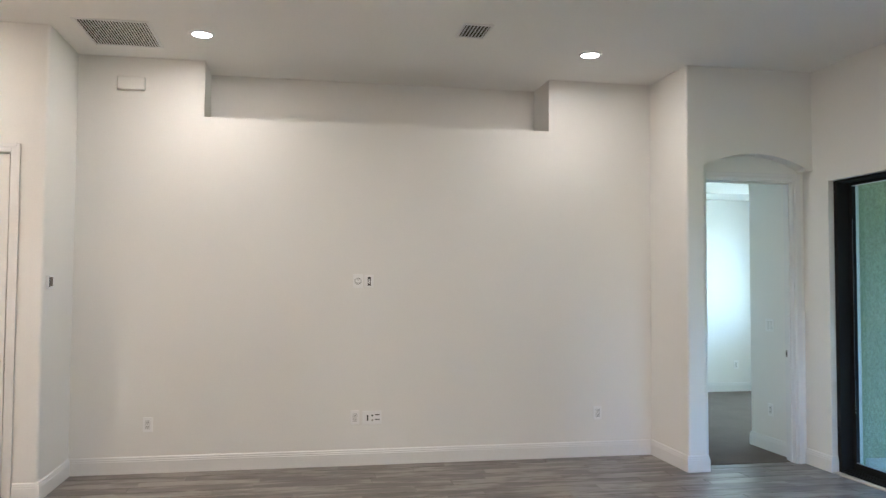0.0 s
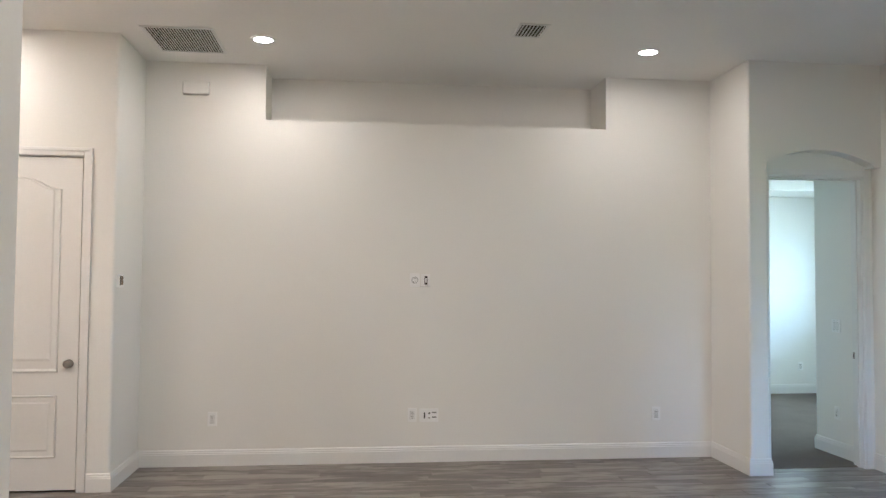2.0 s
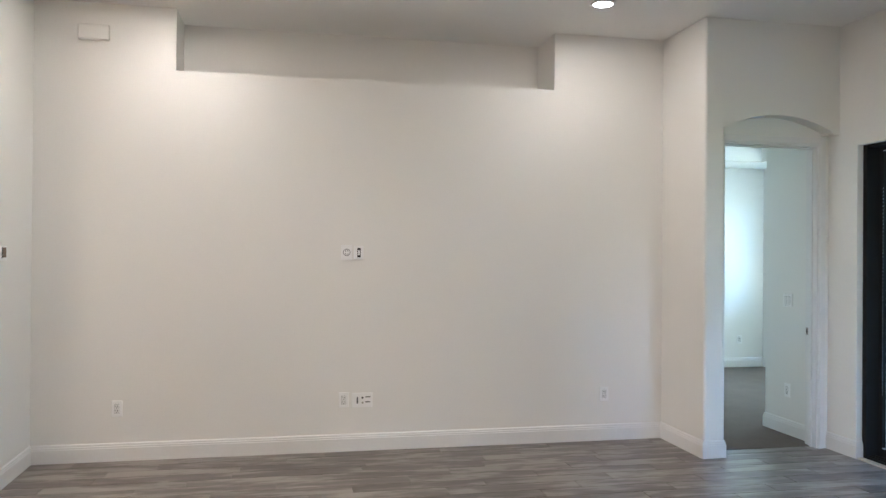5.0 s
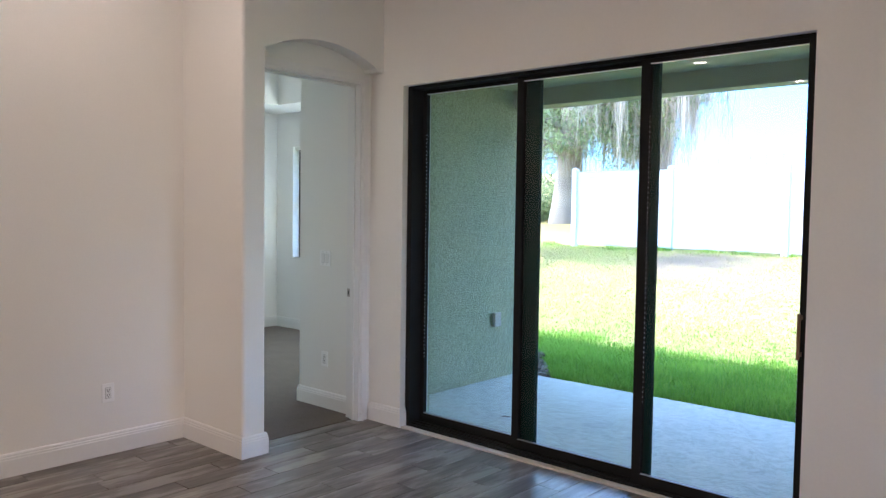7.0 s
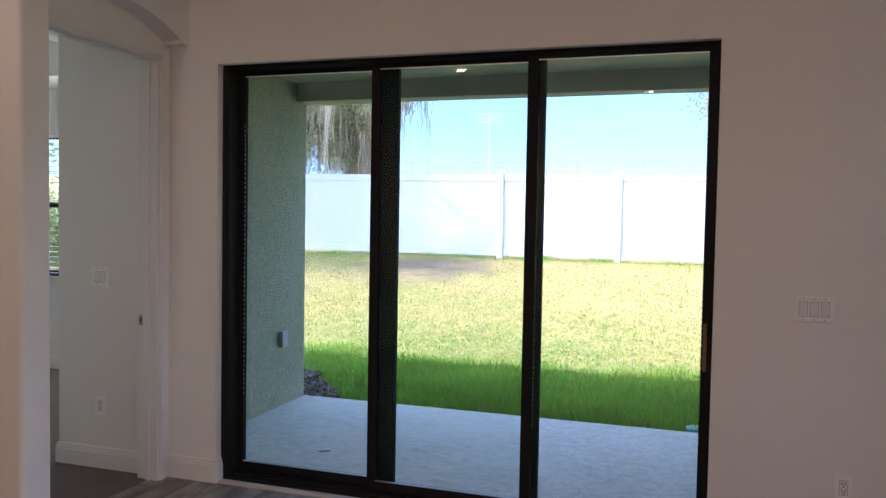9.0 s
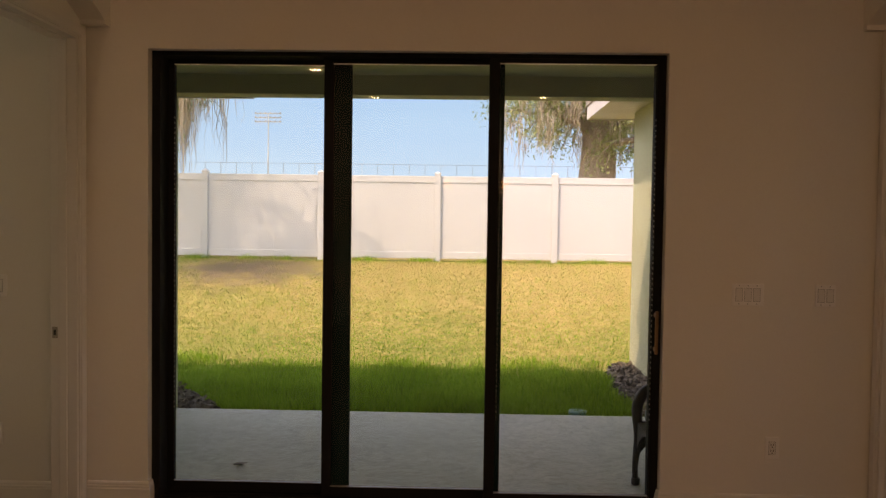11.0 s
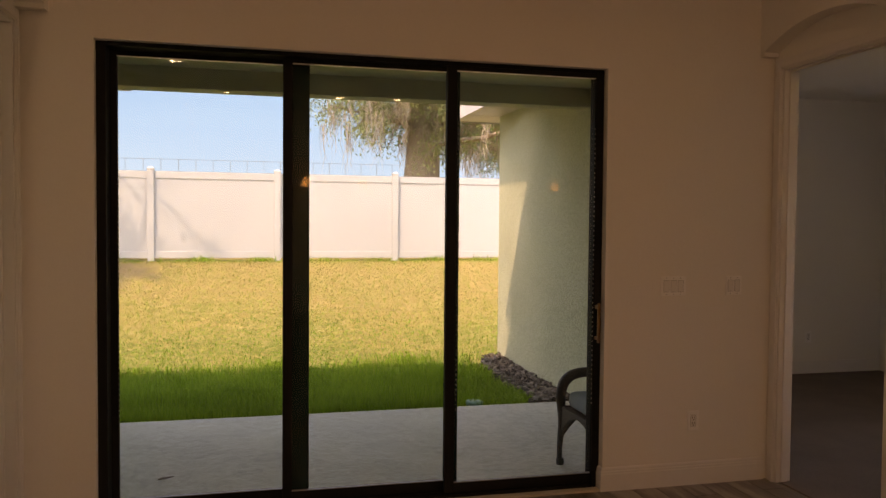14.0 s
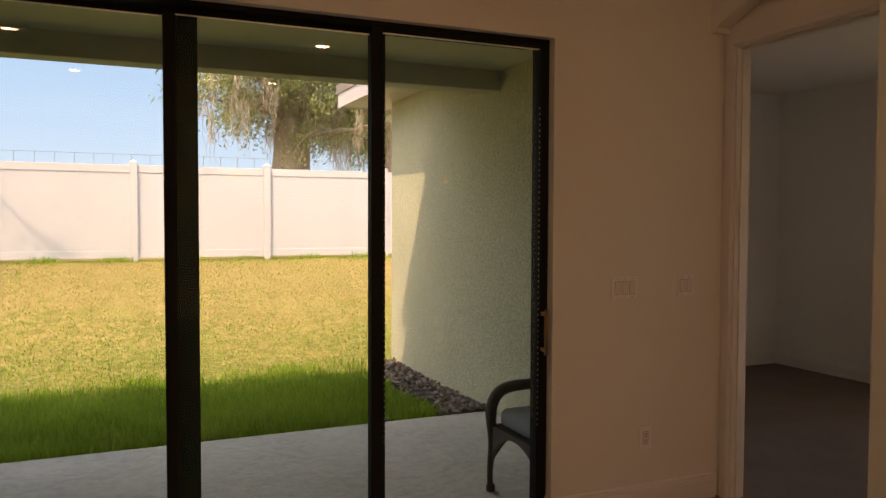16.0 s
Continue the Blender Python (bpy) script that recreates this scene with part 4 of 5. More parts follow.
box(bm, -0.75, 0.0, 0.24, 0.262, -0.25, 2.75)
box(bm, 2.85, PWX, 0.24, 0.262, -0.25, 2.75)
box(bm, 0.0, 2.85, 0.24, 0.262, 2.44, 2.75)
structure("wall_patio_back", bm, STUCCO, "grey-green rough stucco wall round the sliding door", "wall")
bm = bmesh.new()
box(bm, -0.75, PWX, 0.16, 2.45, -0.25, -0.08, 0.01, 2)
structure("patio_slab", bm, CONCRETE, "grey broom-finished concrete patio slab", "patio")
bm = bmesh.new()
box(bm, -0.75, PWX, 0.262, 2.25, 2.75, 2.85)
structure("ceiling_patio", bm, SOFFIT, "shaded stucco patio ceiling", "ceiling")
bm = bmesh.new()
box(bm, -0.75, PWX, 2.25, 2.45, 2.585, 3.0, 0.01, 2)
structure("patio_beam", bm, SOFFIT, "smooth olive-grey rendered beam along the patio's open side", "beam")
# eaves: soffit boards, fascia and shingled roof
bm = bmesh.new()
box(bm, -0.3, 3.22, 2.45, 3.15, 2.735, 2.76)
box(bm, -5.4, -0.3, 2.44, 3.15, 2.70, 2.725)
structure("eave_soffit_patio", bm, FASCIA, "white vented eave soffit", "eave")
bm = bmesh.new()
box(bm, -0.3, 3.22, 3.15, 3.18, 2.735, 2.9)
box(bm, -5.4, -0.3, 3.15, 3.18, 2.69, 2.9)
# unseen block, added to move the shadow edge on the wing wall
box(bm, 2.3, 3.22, 3.182, 3.45, 2.79, 2.9)
structure("eave_fascia_patio", bm, FASCIA, "white painted fascia board", "eave")
bm = bmesh.new()
for k in range(7):
    y0 = 2.5 + k * 0.33
    box(bm, 3.22, PWX - 0.002, y0, y0 + 0.322, 2.84, 2.855)
box(bm, 3.22, 9.2, 4.815, 5.39, 2.84, 2.855)
structure("eave_soffit_wing", bm, FASCIA, "white soffit boards under the wing's eave", "eave")
bm = bmesh.new()
box(bm, 3.195, 3.22, 2.45, 5.42, 2.83, 2.99)
box(bm, 3.22, 9.2, 5.395, 5.42, 2.83, 2.99)
structure("eave_fascia_wing", bm, FASCIA, "white painted fascia board of the wing", "eave")
bm = bmesh.new()
prof = [(3.2, 2.9), (3.2, 2.94), (-4.0, 5.9), (-10.0, 3.6), (-10.0, 3.56), (-4.0, 5.82)]
lo = [bm.verts.new((-6.0, y, z)) for y, z in prof]
hi = [bm.verts.new((9.6, y, z)) for y, z in prof]
for i in range(6):
    bm.faces.new((lo[i], lo[(i + 1) % 6], hi[(i + 1) % 6], hi[i]))
bm.faces.new(lo[::-1])
bm.faces.new(hi)
box(bm, 3.18, 9.6, 2.5, 5.44, 2.99, 3.09)
structure("roof", bm, SHINGLE, "brown-grey shingled house roof", "roof")

for x, y in ((0.85, 1.5), (2.2, 1.5)):
    downlight("patio_light", x, y, 2.75, 0.075, "round white patio ceiling light, switched off", "patio lights", 0, lit=False)
e = thing("outlet_cover", on_wall((1, 0, 0), (-0.75, 2.015, 0.505)), "pale weatherproof outlet box on the stucco wall", "outlet")
part("box", box(bmesh.new(), -0.045, 0.045, -0.065, 0.065, 0, 0.02, 0.004, 2), FASCIA, e)
part("lid", box(bmesh.new(), -0.05, 0.05, -0.07, 0.07, 0.02, 0.045, 0.008, 2), FASCIA, e)


e = thing("fallen_leaf", (0.22, 0.93, -0.079), "small dark curled leaf lying on the patio slab", "leaf")
bm = bmesh.new()
ring = [(-0.045, 0.0, 0.004), (-0.02, 0.012, 0.012), (0.02, 0.014, 0.010), (0.05, 0.0, 0.018), (0.02, -0.012, 0.014), (-0.02, -0.012, 0.008)]
top = [bm.verts.new((x, y, z + 0.002)) for x, y, z in ring]
low = [bm.verts.new((x, y, z - 0.002)) for x, y, z in ring]
for i in range(6):
    bm.faces.new((low[i], low[(i + 1) % 6], top[(i + 1) % 6], top[i]))
bm.faces.new(top)
bm.faces.new(low[::-1])
part("blade", bm, BARKD, e)

# ---- garden ----
def ground_z(x, y):
    a = min(1, max(0, (y - 4.2) / 7.8))
    z = -0.13 + 0.87 * a * a * (3 - 2 * a)
    b = min(1, max(0, (y - 16) / 44))
    z += 4.6 * b
    z += 0.03 * noise.noise(Vector((x * 0.5, y * 0.5, 0))) * (1 if y > 3 else 0.2)
    return z


def sheet(name, xs, ys, mat, label):
    bm = bmesh.new()
    g = [[bm.verts.new((x, y, ground_z(x, y))) for x in xs] for y in ys]
    for a, b in zip(g, g[1:]):
        for i in range(len(xs) - 1):
            bm.faces.new((a[i], a[i + 1], b[i + 1], b[i]))
    return structure(name, bm, mat, label, "ground", True)


xs = [-900, -300, -120, -60] + [-40 + k for k in range(0, 30)] + [-10 + 0.5 * k for k in range(0, 41)] + [11 + k for k in range(30)] + [60, 120, 300, 900]
ys = [-600, -100, -20, -10.5] + [-10 + k * 1.0 for k in range(12)] + [2.2 + 0.4 * k for k in range(36)] + [17 + 2 * k for k in range(24)] + [66, 90, 150, 300, 700, 1500]
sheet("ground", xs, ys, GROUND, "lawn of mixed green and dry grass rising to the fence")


def blades(name, count, seed, x0, x1, y0, y1, h0, h1, wid, mat, label, dens=None):
    """Grass as one mesh of bent three-point blades."""
    rng = np.random.default_rng(seed)
    vs, fs = [], []
    k = 0
    while k < count:
        x, y = rng.uniform(x0, x1), rng.uniform(y0, y1)
        if dens and rng.random() > dens(x, y):
            k += 1
            continue
        z = ground_z(x, y) - 0.01
        h, a = rng.uniform(h0, h1), rng.uniform(0, 6.283)
        lean = rng.uniform(0.2, 0.9) * h
        w = wid * rng.uniform(0.7, 1.3)
        ca, sa = math.cos(a), math.sin(a)
        n = len(vs)
        vs += [(x - sa * w, y + ca * w, z), (x + sa * w, y - ca * w, z),
               (x + ca * lean * 0.4 + sa * w * 0.8, y + sa * lean * 0.4 - ca * w * 0.8, z + h * 0.65), (x + ca * lean * 0.4 - sa * w * 0.8, y + sa * lean * 0.4 + ca * w * 0.8, z + h * 0.65),
               (x + ca * lean, y + sa * lean, z + h)]
        fs += [(n, n + 1, n + 2, n + 3), (n + 3, n + 2, n + 4)]
        k += 1
    me = bpy.data.meshes.new(name)
    me.from_pydata(vs, [], fs)
    me.materials.append(mat)
    return tagged(new(name, me), label, "grass", kind="stuff")


def dryness(x, y):
    """How dry the lawn is: green by the house and under the fence, tawny between."""
    up = min(1.0, max(0.0, (y - 5.0) / 4.4))
    edge = min(1.0, max(0.0, (y - 11.1) / 0.7))
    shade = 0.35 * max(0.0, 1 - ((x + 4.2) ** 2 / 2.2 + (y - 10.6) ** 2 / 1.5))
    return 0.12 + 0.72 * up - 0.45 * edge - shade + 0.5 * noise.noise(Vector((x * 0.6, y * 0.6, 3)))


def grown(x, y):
    """1 on grown lawn, less on the patch of wear and painted shade under the tree."""
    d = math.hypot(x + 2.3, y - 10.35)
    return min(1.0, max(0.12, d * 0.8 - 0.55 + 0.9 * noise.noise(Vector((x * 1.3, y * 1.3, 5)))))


def in_bed(x, y):
    return (x > 3.26 + 0.03 * math.sin(y * 5) and y < 4.75) or (x < -0.35 - (y - 2.4) * 0.8 and y < 3.4 and x < -0.3)


blades("grass", 110000, 1, -2.6, 4.4, 2.47, 5.4, 0.045, 0.125, 0.0042, GRASS, "long green lawn grass along the patio edge",
       lambda x, y: 0.0 if in_bed(x, y) else min(1.0, max(0.0, (5.0 - y + 0.5 * noise.noise(Vector((x * 1.5, y * 1.5, 7)))) / 1.5)))
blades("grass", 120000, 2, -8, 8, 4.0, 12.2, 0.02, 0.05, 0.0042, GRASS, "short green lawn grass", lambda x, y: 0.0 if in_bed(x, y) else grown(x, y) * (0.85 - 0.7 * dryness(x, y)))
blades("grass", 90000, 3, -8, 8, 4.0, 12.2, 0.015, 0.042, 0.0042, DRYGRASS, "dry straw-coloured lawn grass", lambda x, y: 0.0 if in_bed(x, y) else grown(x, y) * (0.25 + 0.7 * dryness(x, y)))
blades("grass", 5000, 4, -8, 8, 11.78, 12.05, 0.05, 0.16, 0.006, GRASS, "green grass tufts along the foot of the fence", lambda x, y: 0.15 + 1.1 * noise.noise(Vector((x * 1.7, 0, 9))))


def chips(name, seed, count, inside, label):
    rng = np.random.default_rng(seed)
    vs, fs = [], []
    made_n = 0
    while made_n < count:
        x, y = rng.uniform(-1.6, 3.65), rng.uniform(2.46, 4.75)
        if not inside(x, y):
            continue
        made_n += 1
        z = ground_z(x, y) + rng.uniform(0.0, 0.075)
        l, w, t = rng.uniform(0.025, 0.065), rng.uniform(0.012, 0.028), rng.uniform(0.006, 0.013)
        m = pose(x, y, z, rng.uniform(-50, 50), rng.uniform(-40, 40), rng.uniform(0, 360))
        n = len(vs)
        for sx, sy, sz in ((-1, -1, -1), (1, -0.7, -1), (1, 0.6, -1), (-1, 1, -1), (-0.8, -0.8, 1), (0.9, -0.6, 1), (0.8, 0.5, 1), (-0.9, 0.8, 1)):
            vs.append(tuple(m @ Vector((sx * l, sy * w, sz * t))))
        fs += [tuple(n + i for i in f) for f in ((0, 3, 2, 1), (4, 5, 6, 7), (0, 1, 5, 4), (1, 2, 6, 5), (2, 3, 7, 6), (3, 0, 4, 7))]
    me = bpy.data.meshes.new(name)
    me.from_pydata(vs, [], fs)
    me.materials.append(MULCH)
    return tagged(new(name, me), label, "mulch", kind="stuff")


chips("bark_mulch", 5, 2000, lambda x, y: x > 3.27 + 0.04 * math.sin(y * 5) + max(0, y - 4.3) * 0.6, "brown bark mulch bed along the stucco wall")
chips("bark_mulch", 6, 900, lambda x, y: x < -0.35 - (y - 2.4) * 0.8 and y < 3.4, "brown bark mulch bed at the corner of the patio")

# irrigation valve lid at the slab's edge
e = thing("valve_lid", (2.70, 2.56, -0.075), "small green plastic irrigation valve lid in the grass", "valve lid")
part("lid", lathe(bmesh.new(), [(0.085, -0.05), (0.085, 0.0), (0.078, 0.008), (0.02, 0.010)], 24), GREENP, e, "", True)


# ---- white vinyl fence ----
FY = 12.03
FX = [-1.248 + 2.44 * k for k in range(-2, 5)]
f = thing("fence", (FX[0], FY, 0.7), "tall white vinyl privacy fence with capped posts", "fence")
def fpart(name, b, bev=0.006):
    bm = box(bmesh.new(), *b, bev, 2)
    bmesh.ops.translate(bm, verts=bm.verts, vec=(-FX[0], -FY, -0.7))
    return part(name, bm, FENCEW, f)
for i, x in enumerate(FX):
    p = fpart("post", (x - 0.064, x + 0.064, FY - 0.064, FY + 0.064, 0.55, 2.56))
    bm = lathe(bmesh.new(), [(0.098, 2.555), (0.098, 2.575), (0.085, 2.585), (0.01, 2.62)], 4, pose(x, FY, 0, 0, 0, 45))
    bmesh.ops.translate(bm, verts=bm.verts, vec=(-FX[0], -FY, -0.7))
    part("cap", bm, FENCEW, p)
    if i == len(FX) - 1:
        continue
    x0, x1 = x + 0.064, FX[i + 1] - 0.064
    fpart("rail", (x0, x1, FY - 0.025, FY + 0.025, 2.38, 2.52))
    fpart("rail", (x0, x1, FY - 0.025, FY + 0.025, 0.80, 0.94))
    n = 15
    for k in range(n):
        a = x0 + (x1 - x0) * k / n
        fpart("board", (a + 0.0001, a + (x1 - x0) / n - 0.0001, FY - 0.011, FY + 0.011, 0.94, 2.38), 0.0006)

# ---- far railing and floodlight mast ----
r = thing("far_railing", (0, 60, 5.1), "thin grey metal railing on the distant bank", "railing")
for z in (1.25, 0.3):
    part("rail", box(bmesh.new(), -34, 40, -0.02, 0.02, z - 0.012, z + 0.012), RAILG, r)
for k in range(57):
    part("post", box(bmesh.new(), -34 + 1.31 * k - 0.018, -34 + 1.31 * k + 0.018, -0.02, 0.02, -0.6, 1.25), RAILG, r)
mst = thing("floodlight_mast", (-21.8, 90, 5.0), "tall grey floodlight mast behind the fence", "floodlight mast")
part("mast", lathe(bmesh.new(), [(0.10, -1), (0.06, 9.6)], 10), STEELG, mst)
for z in (8.6, 9.1, 9.6):
    part("crossarm", box(bmesh.new(), -1.6, 1.6, -0.05, 0.05, z - 0.05, z + 0.05), STEELG, mst)
    for k in range(6):
        part("floodlight", lathe(bmesh.new(), [(0.05, 0), (0.11, 0.12), (0.11, 0.15)], 10, pose(-1.5 + 0.6 * k, -0.1, z, 70, 0, 0)), BARKD, mst)


# ---- distant sky behind the garden ----
def sky_blue():
    m = bpy.data.materials.new("distant_sky")
    m.use_nodes = True
    nt = m.node_tree
    nt.nodes.remove(nt.nodes["Principled BSDF"])
    sep = nt.nodes.new("ShaderNodeSeparateXYZ")
    nt.links.new(world_coords(nt), sep.inputs[0])
    up = nt.nodes.new("ShaderNodeMapRange")
    up.inputs["From Min"].default_value, up.inputs["From Max"].default_value = 25, 75
    nt.links.new(sep.outputs["Z"], up.inputs["Value"])
    haze = noise_tex(nt, world_coords(nt, (0.006, 0.006, 0.03)), 1.0, 4)
    col = ramp(nt, up.outputs[0], [(0.0, (0.122, 0.225, 0.355)), (0.5, (0.095, 0.20, 0.35)), (1.0, (0.08, 0.185, 0.34))])
    col = mix(nt, 0.12, col, ramp(nt, haze, [(0.4, (0.06, 0.16, 0.325)), (0.65, (0.12, 0.23, 0.35))]))
    e = nt.nodes.new("ShaderNodeEmission")
    nt.links.new(col, e.inputs[0])
    nt.links.new(e.outputs[0], nt.nodes["Material Output"].inputs["Surface"])
    return m


bm = bmesh.new()
arc = [radians(-75 + 150 * k / 40) for k in range(41)]
low = [bm.verts.new((420 * math.sin(a), 420 * math.cos(a), -5)) for a in arc]
high = [bm.verts.new((420 * math.sin(a), 420 * math.cos(a), 100)) for a in arc]
for i in range(40):
    bm.faces.new((low[i], low[i + 1], high[i + 1], high[i]))
structure("backdrop", bm, sky_blue(), "pale blue clear sky low over the horizon", "sky", True)


# ---- trees ----
def tree(name, base, seed, trunk_r, fork, spread, lift, branches, leaves, strands, label, strand_len=(0.8, 2.6), trunk_lean=(0.3, 0.0), leaf=0.055, toward=None, moss_from=-99.0, low=0.5, limb=0.28):
    """A live oak: tapered trunk, crooked limbs, many small leaves in uneven clumps, hanging moss."""
    rng = random.Random(seed)
    e = thing(name, base, label, "tree", "live oaks")
    trunk = bmesh.new()
    pts = [Vector((trunk_lean[0] * t + 0.1 * math.sin(4 * t), trunk_lean[1] * t, fork * t - 0.5 * (t == 0))) for t in [i / 7 for i in range(8)]]
    tube(trunk, pts, [trunk_r * (1.35 - 0.6 * i / 7 + (0.25 if i == 0 else 0)) for i in range(8)], 12)
    limbs = bmesh.new()
    tips = []
    for b in range(branches):
        a = 2 * math.pi * (b + rng.uniform(-0.3, 0.3)) / branches if toward is None else toward + rng.uniform(-1.3, 1.3)
        p = pts[-1] * rng.uniform(low, 1.0)
        d = Vector((math.cos(a), math.sin(a), rng.uniform(0.0, 0.9)))
        run = [p.copy()]
        length = spread * rng.uniform(0.6, 1.0)
        for s in range(7):
            d = (d + Vector((rng.uniform(-0.45, 0.45), rng.uniform(-0.45, 0.45), rng.uniform(-0.25, 0.32)))).normalized()
            d.z = max(-0.25, d.z) * (1 if lift else 0.85)
            p = p + d * length / 7
            run.append(p.copy())
            if s >= 1:
                tips.append((p.copy(), 1.0 - s / 14))
                q, dd = p.copy(), Vector((rng.uniform(-1, 1), rng.uniform(-1, 1), rng.uniform(-0.5, 0.6))).normalized()
                twig = [q.copy()]
                for _ in range(4):
                    dd = (dd + Vector((rng.uniform(-0.5, 0.5), rng.uniform(-0.5, 0.5), rng.uniform(-0.4, 0.2)))).normalized()
                    q = q + dd * length * 0.09
                    twig.append(q.copy())
                    tips.append((q.copy(), 0.6))
                tube(limbs, twig, [trunk_r * 0.10, trunk_r * 0.07, trunk_r * 0.05, trunk_r * 0.035, trunk_r * 0.02], 5)
        tube(limbs, run, [trunk_r * limb * (1 - 0.88 * i / 7) for i in range(8)], 7)
    part("trunk", trunk, BARKD, e, "grey-brown furrowed trunk", True)
    part("limbs", limbs, BARKD, e, "", True)
    nrng = np.random.default_rng(seed)
    vs, fs = [], []
    for _ in range(leaves):
        c, rr = tips[int(nrng.integers(len(tips)))]
        p = c + Vector(nrng.normal(0, 0.19, 3)) * (0.6 + rr)
        m = pose(*p, *nrng.uniform(-70, 70, 2), nrng.uniform(0, 360))
        l = leaf * nrng.uniform(0.7, 1.4)
        n = len(vs)
        vs += [tuple(m @ Vector(q)) for q in ((-l, 0, 0), (0, -l * 0.45, 0.1 * l), (l, 0, 0), (0, l * 0.45, 0.1 * l))]
        fs.append((n, n + 1, n + 2, n + 3))
    me = bpy.data.meshes.new("crown")
    me.from_pydata(vs, [], fs)
    me.materials.append(LEAF)
    c = new("crown", me)
    c.parent = e
    c["kind"] = "stuff"
    vs, fs = [], []
    mossy = [q for q in tips if q[0].x > moss_from and q[0].z > min(fork * 0.75, 3.2)]
    for _ in range(strands):
        c0, rr = mossy[int(nrng.integers(len(mossy)))]
        cl = Vector(nrng.normal(0, 0.22, 3))
        L = strand_len[0] + (strand_len[1] - strand_len[0]) * nrng.random() ** 1.8
        for _k in range(14):
            p = c0 + cl + Vector(nrng.normal(0, 0.07, 3))
            ll = L * nrng.uniform(0.15, 1.0) ** 1.4
            w = nrng.uniform(0.006, 0.019)
            a = nrng.uniform(0, 3.14)
            ca, sa = math.cos(a) * w, math.sin(a) * w
            n = len(vs)
            steps = 5
            for s in range(steps + 1):
                t = s / steps
                k = (1 - t) ** 0.6 + 0.05
                wx, wy = nrng.normal(0, 0.055, 2) * t ** 0.6 * 1.4
                vs += [(p.x + wx - ca * k, p.y + wy - sa * k, p.z - ll * t), (p.x + wx + ca * k, p.y + wy + sa * k, p.z - ll * t)]
            for s in range(steps):
                fs.append((n + 2 * s, n + 2 * s + 1, n + 2 * s + 3, n + 2 * s + 2))
    me = bpy.data.meshes.new("moss")
    me.from_pydata(vs, [], fs)
    me.materials.append(MOSS)
    c = new("moss", me)
    c.parent = e
    c["kind"] = "stuff"
    c["label"] = "grey-brown hanging moss"
    return e


OAK = "large live oak behind the fence hung with grey moss"
tree("oak_tree", (5.7, 20.0, 0.9), 11, 0.50, 6.2, 4.6, True, 19, 40000, 330, OAK, (0.3, 2.2), leaf=0.05, moss_from=-2.6, low=0.42)
tree("oak_tree", (9.4, 22.0, 1.2), 12, 0.36, 4.2, 4.5, True, 12, 20000, 330, OAK, (0.5, 2.8), leaf=0.05)
tree("oak_tree", (-11.6, 20.0, 0.9), 13, 0.45, 4.6, 4.2, True, 16, 26000, 230, OAK, (0.6, 4.0), leaf=0.05, low=0.35)
tree("oak_tree", (-9.2, 22.0, 1.2), 14, 0.5, 4.8, 3.6, True, 15, 22000, 220, OAK, (0.6, 4.0), leaf=0.05, low=0.35)
tree("oak_tree", (-8.2, 9.5, 0.3), 15, 0.35, 4.8, 5.4, True, 12, 13000, 110, "live oak in the garden beside the house with hanging moss", (0.5, 1.6), leaf=0.06, low=0.75, toward=-0.1, limb=0.42)
tree("shrub", (-10.8, 9.2, 0.55), 16, 0.10, 0.5, 2.2, True, 9, 9000, 0, "leafy green garden shrub seen through the bedroom window", leaf=0.05)
for x, y, sd in ((-13.4, 20.6, 21), (-15.4, 20.4, 22), (-17.4, 21.0, 23)):
    tree("shrub", (x, y, 0.9), sd, 0.08, 0.5, 1.7, True, 9, 8000, 0, "leafy green shrub beyond the end of the white fence", leaf=0.055)


# ---- patio chair ----
def smooth_run(knots, radii, k):
    """A smooth curve through the knots, k steps between two of them."""
    pts, rs = [], []
    n = len(knots)
    for i in range(n - 1):
        p0, p1, p2, p3 = (Vector(knots[min(max(j, 0), n - 1)]) for j in (i - 1, i, i + 1, i + 2))
        for s in range(k):
            t = s / k
            pts.append(0.5 * ((2 * p1) + (p2 - p0) * t + (2 * p0 - 5 * p1 + 4 * p2 - p3) * t * t + (3 * p1 - p0 - 3 * p2 + p3) * t ** 3))
            rs.append(radii[i] + (radii[i + 1] - radii[i]) * t)
    return pts + [Vector(knots[-1])], rs + [radii[-1]]


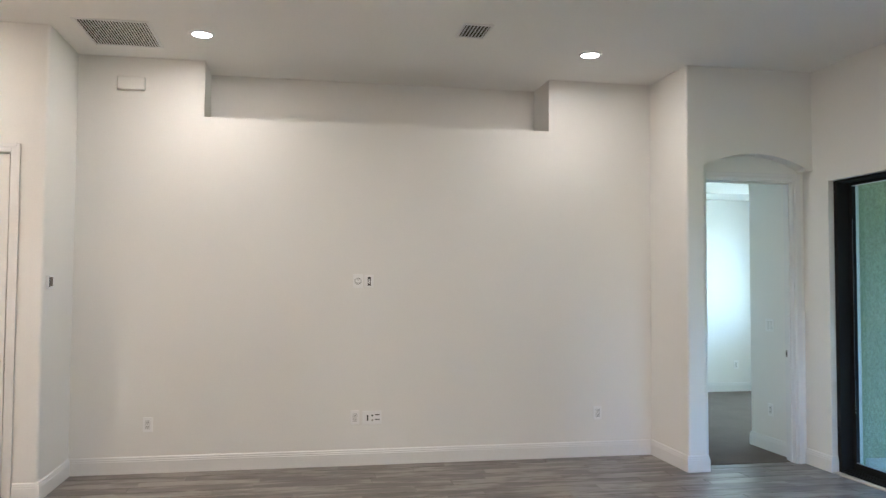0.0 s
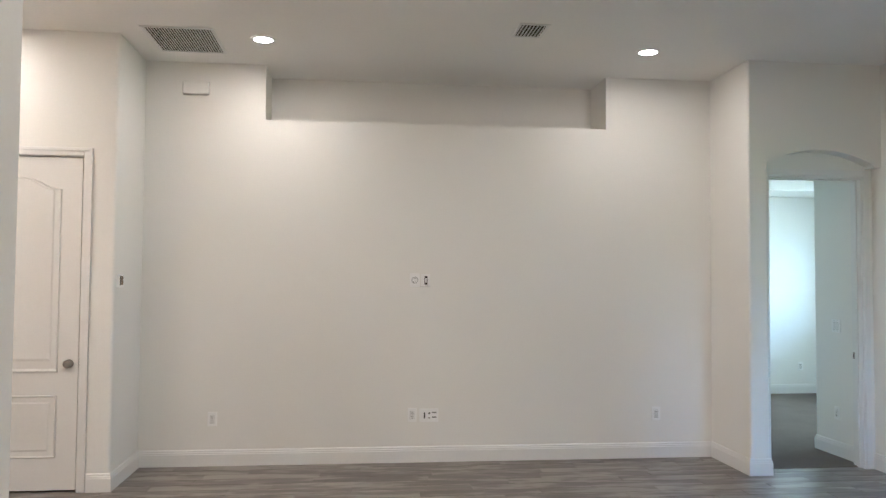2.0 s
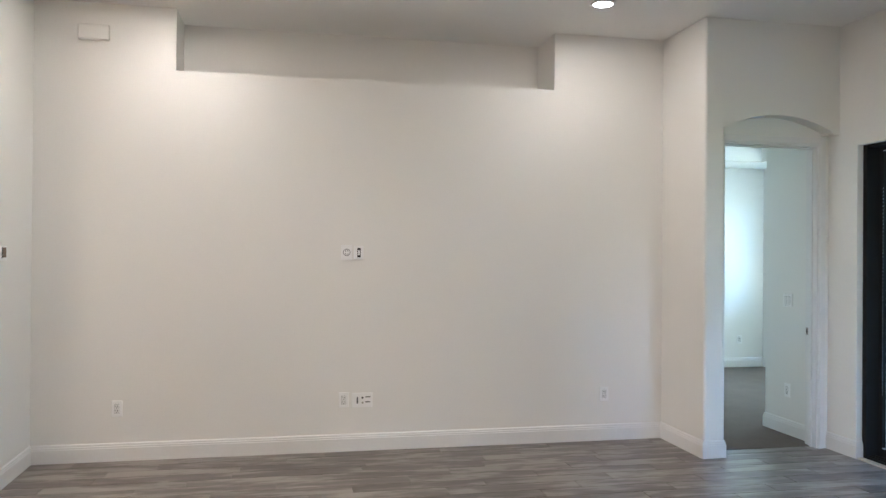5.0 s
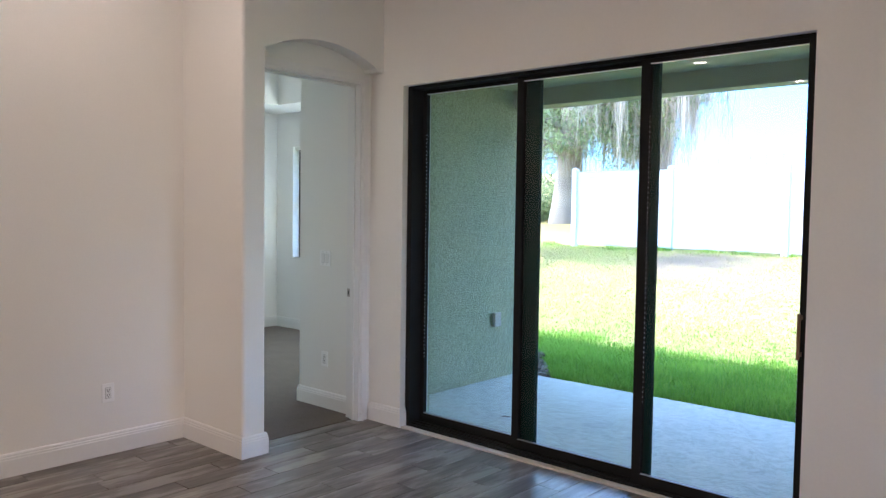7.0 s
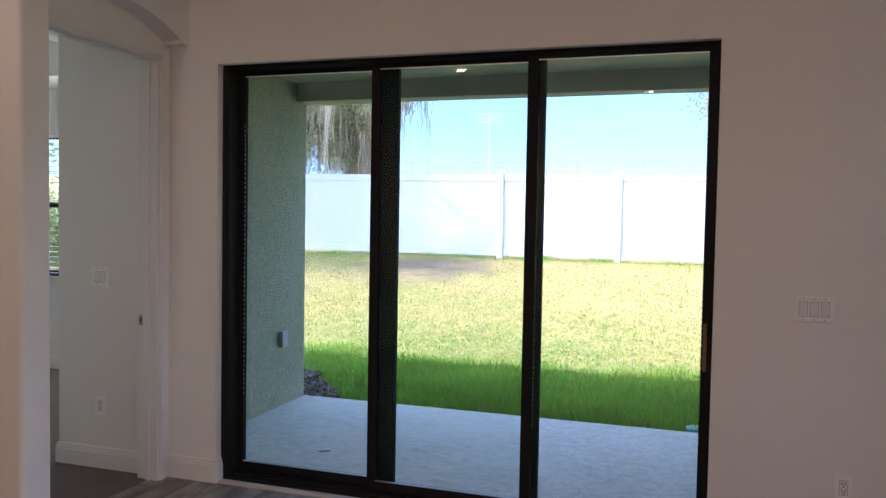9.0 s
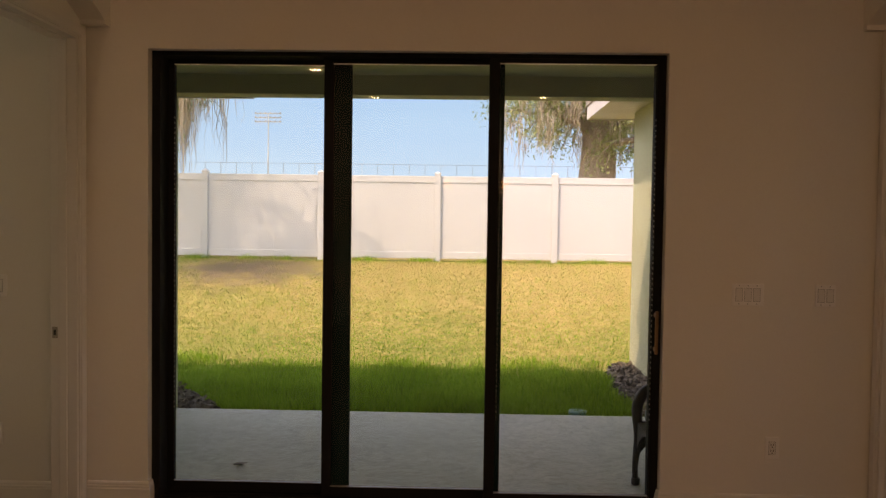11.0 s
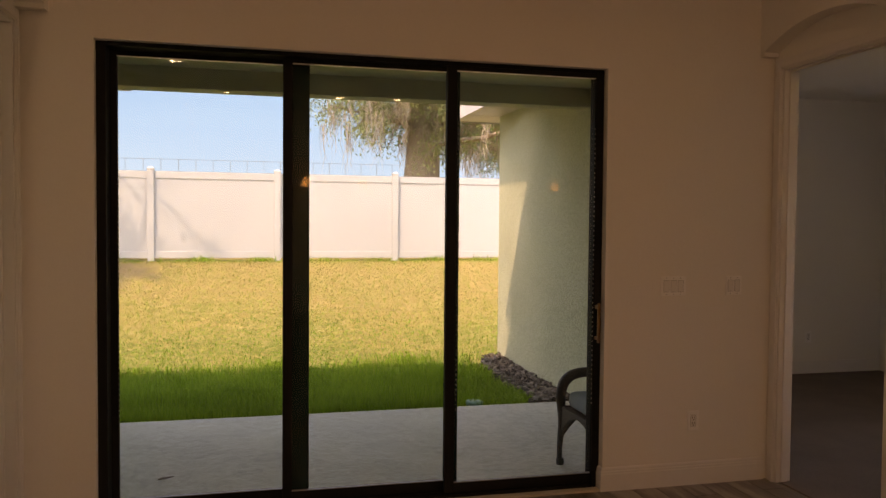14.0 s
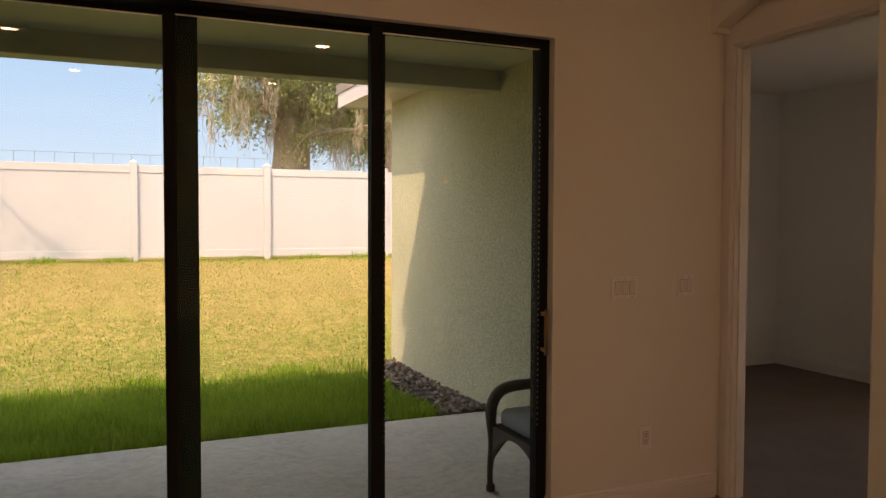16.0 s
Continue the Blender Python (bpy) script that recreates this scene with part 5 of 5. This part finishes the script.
def wicker_chair():
    e = thing("wicker_armchair", (3.08, 0.42, -0.08), "dark brown wicker armchair with a blue-grey seat cushion on the patio", "chair")
    for sy in (-0.29, 0.29):
        # front leg and arm in one bent cane
        knots = [(-0.30, sy, 0.0), (-0.305, sy, 0.12), (-0.29, sy, 0.30), (-0.30, sy, 0.46), (-0.285, sy, 0.54), (-0.24, sy, 0.595), (-0.16, sy, 0.62), (0.0, sy, 0.625), (0.16, sy, 0.63), (0.27, sy, 0.66)]
        pts, radii = smooth_run(knots, [0.016, 0.018, 0.026, 0.034, 0.036, 0.036, 0.034, 0.032, 0.03, 0.028], 4)
        part("arm", tube(bmesh.new(), pts, radii, 12), WICKER, e, "", True)
        part("foot", lathe(bmesh.new(), [(0.024, -0.002), (0.028, 0.01), (0.026, 0.04)], 12, pose(-0.30, sy, 0.002)), WICKER, e)
        part("rear_leg", tube(bmesh.new(), [(0.31, sy, 0.0), (0.28, sy, 0.2), (0.26, sy, 0.40), (0.30, sy, 0.66), (0.36, sy * 0.9, 0.92)], [0.02, 0.024, 0.028, 0.028, 0.024], 10), WICKER, e, "", True)
        # curved apron under the seat
        bm = bmesh.new()
        n = 12
        ring = []
        for i in range(n + 1):
            t = i / n
            x = -0.28 + 0.54 * t
            lo = 0.37 - 0.17 * (abs(2 * t - 1) ** 2.2)
            ring.append([bm.verts.new((x, sy + o, z)) for o, z in ((-0.012, lo), (0.012, lo), (0.012, 0.40), (-0.012, 0.40))])
        for a, b in zip(ring, ring[1:]):
            for k in range(4):
                bm.faces.new((a[k], b[k], b[(k + 1) % 4], a[(k + 1) % 4]))
        part("apron", bm, WICKER, e)
    bm = bmesh.new()
    n = 12
    ring = []
    for i in range(n + 1):
        t = i / n
        y = -0.28 + 0.56 * t
        lo = 0.37 - 0.15 * (abs(2 * t - 1) ** 2.2)
        ring.append([bm.verts.new((x, y, z)) for x, z in ((-0.302, lo), (-0.278, lo), (-0.278, 0.40), (-0.302, 0.40))])
    for a, b in zip(ring, ring[1:]):
        for k in range(4):
            bm.faces.new((a[k], b[k], b[(k + 1) % 4], a[(k + 1) % 4]))
    part("apron", bm, WICKER, e)
    part("seat", box(bmesh.new(), -0.28, 0.28, -0.275, 0.275, 0.36, 0.395, 0.01, 2), WICKER, e)
    bm = bmesh.new()
    for k in range(11):
        y = -0.25 + 0.05 * k
        tube(bm, [(0.27, y, 0.38), (0.31, y, 0.66), (0.37, y * 0.95, 0.93 - 0.6 * y * y)], [0.010, 0.010, 0.010], 6)
    part("back_weave", bm, WICKER, e)
    part("back_rim", tube(bmesh.new(), [(0.36, -0.27, 0.90), (0.375, -0.15, 0.945), (0.38, 0, 0.96), (0.375, 0.15, 0.945), (0.36, 0.27, 0.90)], [0.026] * 5, 10), WICKER, e, "", True)
    bm = box(bmesh.new(), -0.27, 0.25, -0.255, 0.255, 0.397, 0.51, 0.045, 4)
    part("seat_cushion", bm, CUSHION, e, "blue-grey seat cushion", True)
    bm = box(bmesh.new(), -0.04, 0.04, -0.22, 0.22, 0.0, 0.34, 0.035, 4)
    bmesh.ops.transform(bm, verts=bm.verts, matrix=pose(0.20, 0, 0.47, 0, 14, 0))
    part("back_cushion", bm, CUSHION, e, "blue-grey back cushion", True)


wicker_chair()


# ---- floor planks ----
PW, PL, GAP = 0.152, 0.914, 0.003
def plank_mesh(length):
    bm = bmesh.new()
    w, l, b = PW / 2 - GAP / 2, length / 2 - GAP / 2, 0.0012
    lo = [bm.verts.new(p) for p in ((-w, -l, -0.004), (w, -l, -0.004), (w, l, -0.004), (-w, l, -0.004))]
    mid = [bm.verts.new(p) for p in ((-w, -l, -b), (w, -l, -b), (w, l, -b), (-w, l, -b))]
    top = [bm.verts.new(p) for p in ((-w + b, -l + b, 0), (w - b, -l + b, 0), (w - b, l - b, 0), (-w + b, l - b, 0))]
    for a, c in ((lo, mid), (mid, top)):
        for i in range(4):
            bm.faces.new((a[i], a[(i + 1) % 4], c[(i + 1) % 4], c[i]))
    bm.faces.new(top)
    me = bpy.data.meshes.new("plank")
    bm.to_mesh(me)
    bm.free()
    me.materials.append(TILE)
    return me


def lay_planks():
    rng = random.Random(4)
    floor = bpy.data.objects["floor"]
    shared = {}
    rest_v, rest_f = [], []
    count = 0
    row = 0
    x = WX + 0.004 + PW / 2
    while x < 9.1:
        if x < -0.42:
            y_top, y_end = MY1 + 0.06, MY0 - 0.06
        elif x < DX:
            y_top, y_end = -0.02, MY0 - 0.06
        else:
            y_top, y_end = -0.056 if 0 < x < 2.73 else -0.002 if x < 3.82 else -1.87, -9.0
        y = y_top
        first = PL * (0.33 * (row % 3) + 0.2 + rng.uniform(0, 0.1))
        while y > y_end:
            L = round(min(first if y == y_top else PL, y - y_end), 2)
            if L < 0.03:
                break
            cy = y - L / 2
            if x < 3.9 and y > -6.6 and count < 300:
                if L not in shared:
                    shared[L] = plank_mesh(L)
                ob = new("plank", shared[L])
                ob.location = (x, cy, 0)
                ob.parent = floor
                count += 1
            else:
                n = len(rest_v)
                w, l = PW / 2 - GAP / 2, L / 2 - GAP / 2
                rest_v += [(x - w, cy - l, -0.004), (x + w, cy - l, -0.004), (x + w, cy + l, -0.004), (x - w, cy + l, -0.004), (x - w, cy - l, 0), (x + w, cy - l, 0), (x + w, cy + l, 0), (x - w, cy + l, 0)]
                rest_f += [tuple(n + i for i in q) for q in ((4, 5, 6, 7), (0, 1, 5, 4), (1, 2, 6, 5), (2, 3, 7, 6), (3, 0, 4, 7))]
            y -= L
        x += PW
        row += 1
    me = bpy.data.meshes.new("planks_beyond")
    me.from_pydata(rest_v, [], rest_f)
    me.materials.append(TILE)
    o = new("planks_beyond", me)
    o.parent = floor
    o["kind"] = "stuff"


lay_planks()
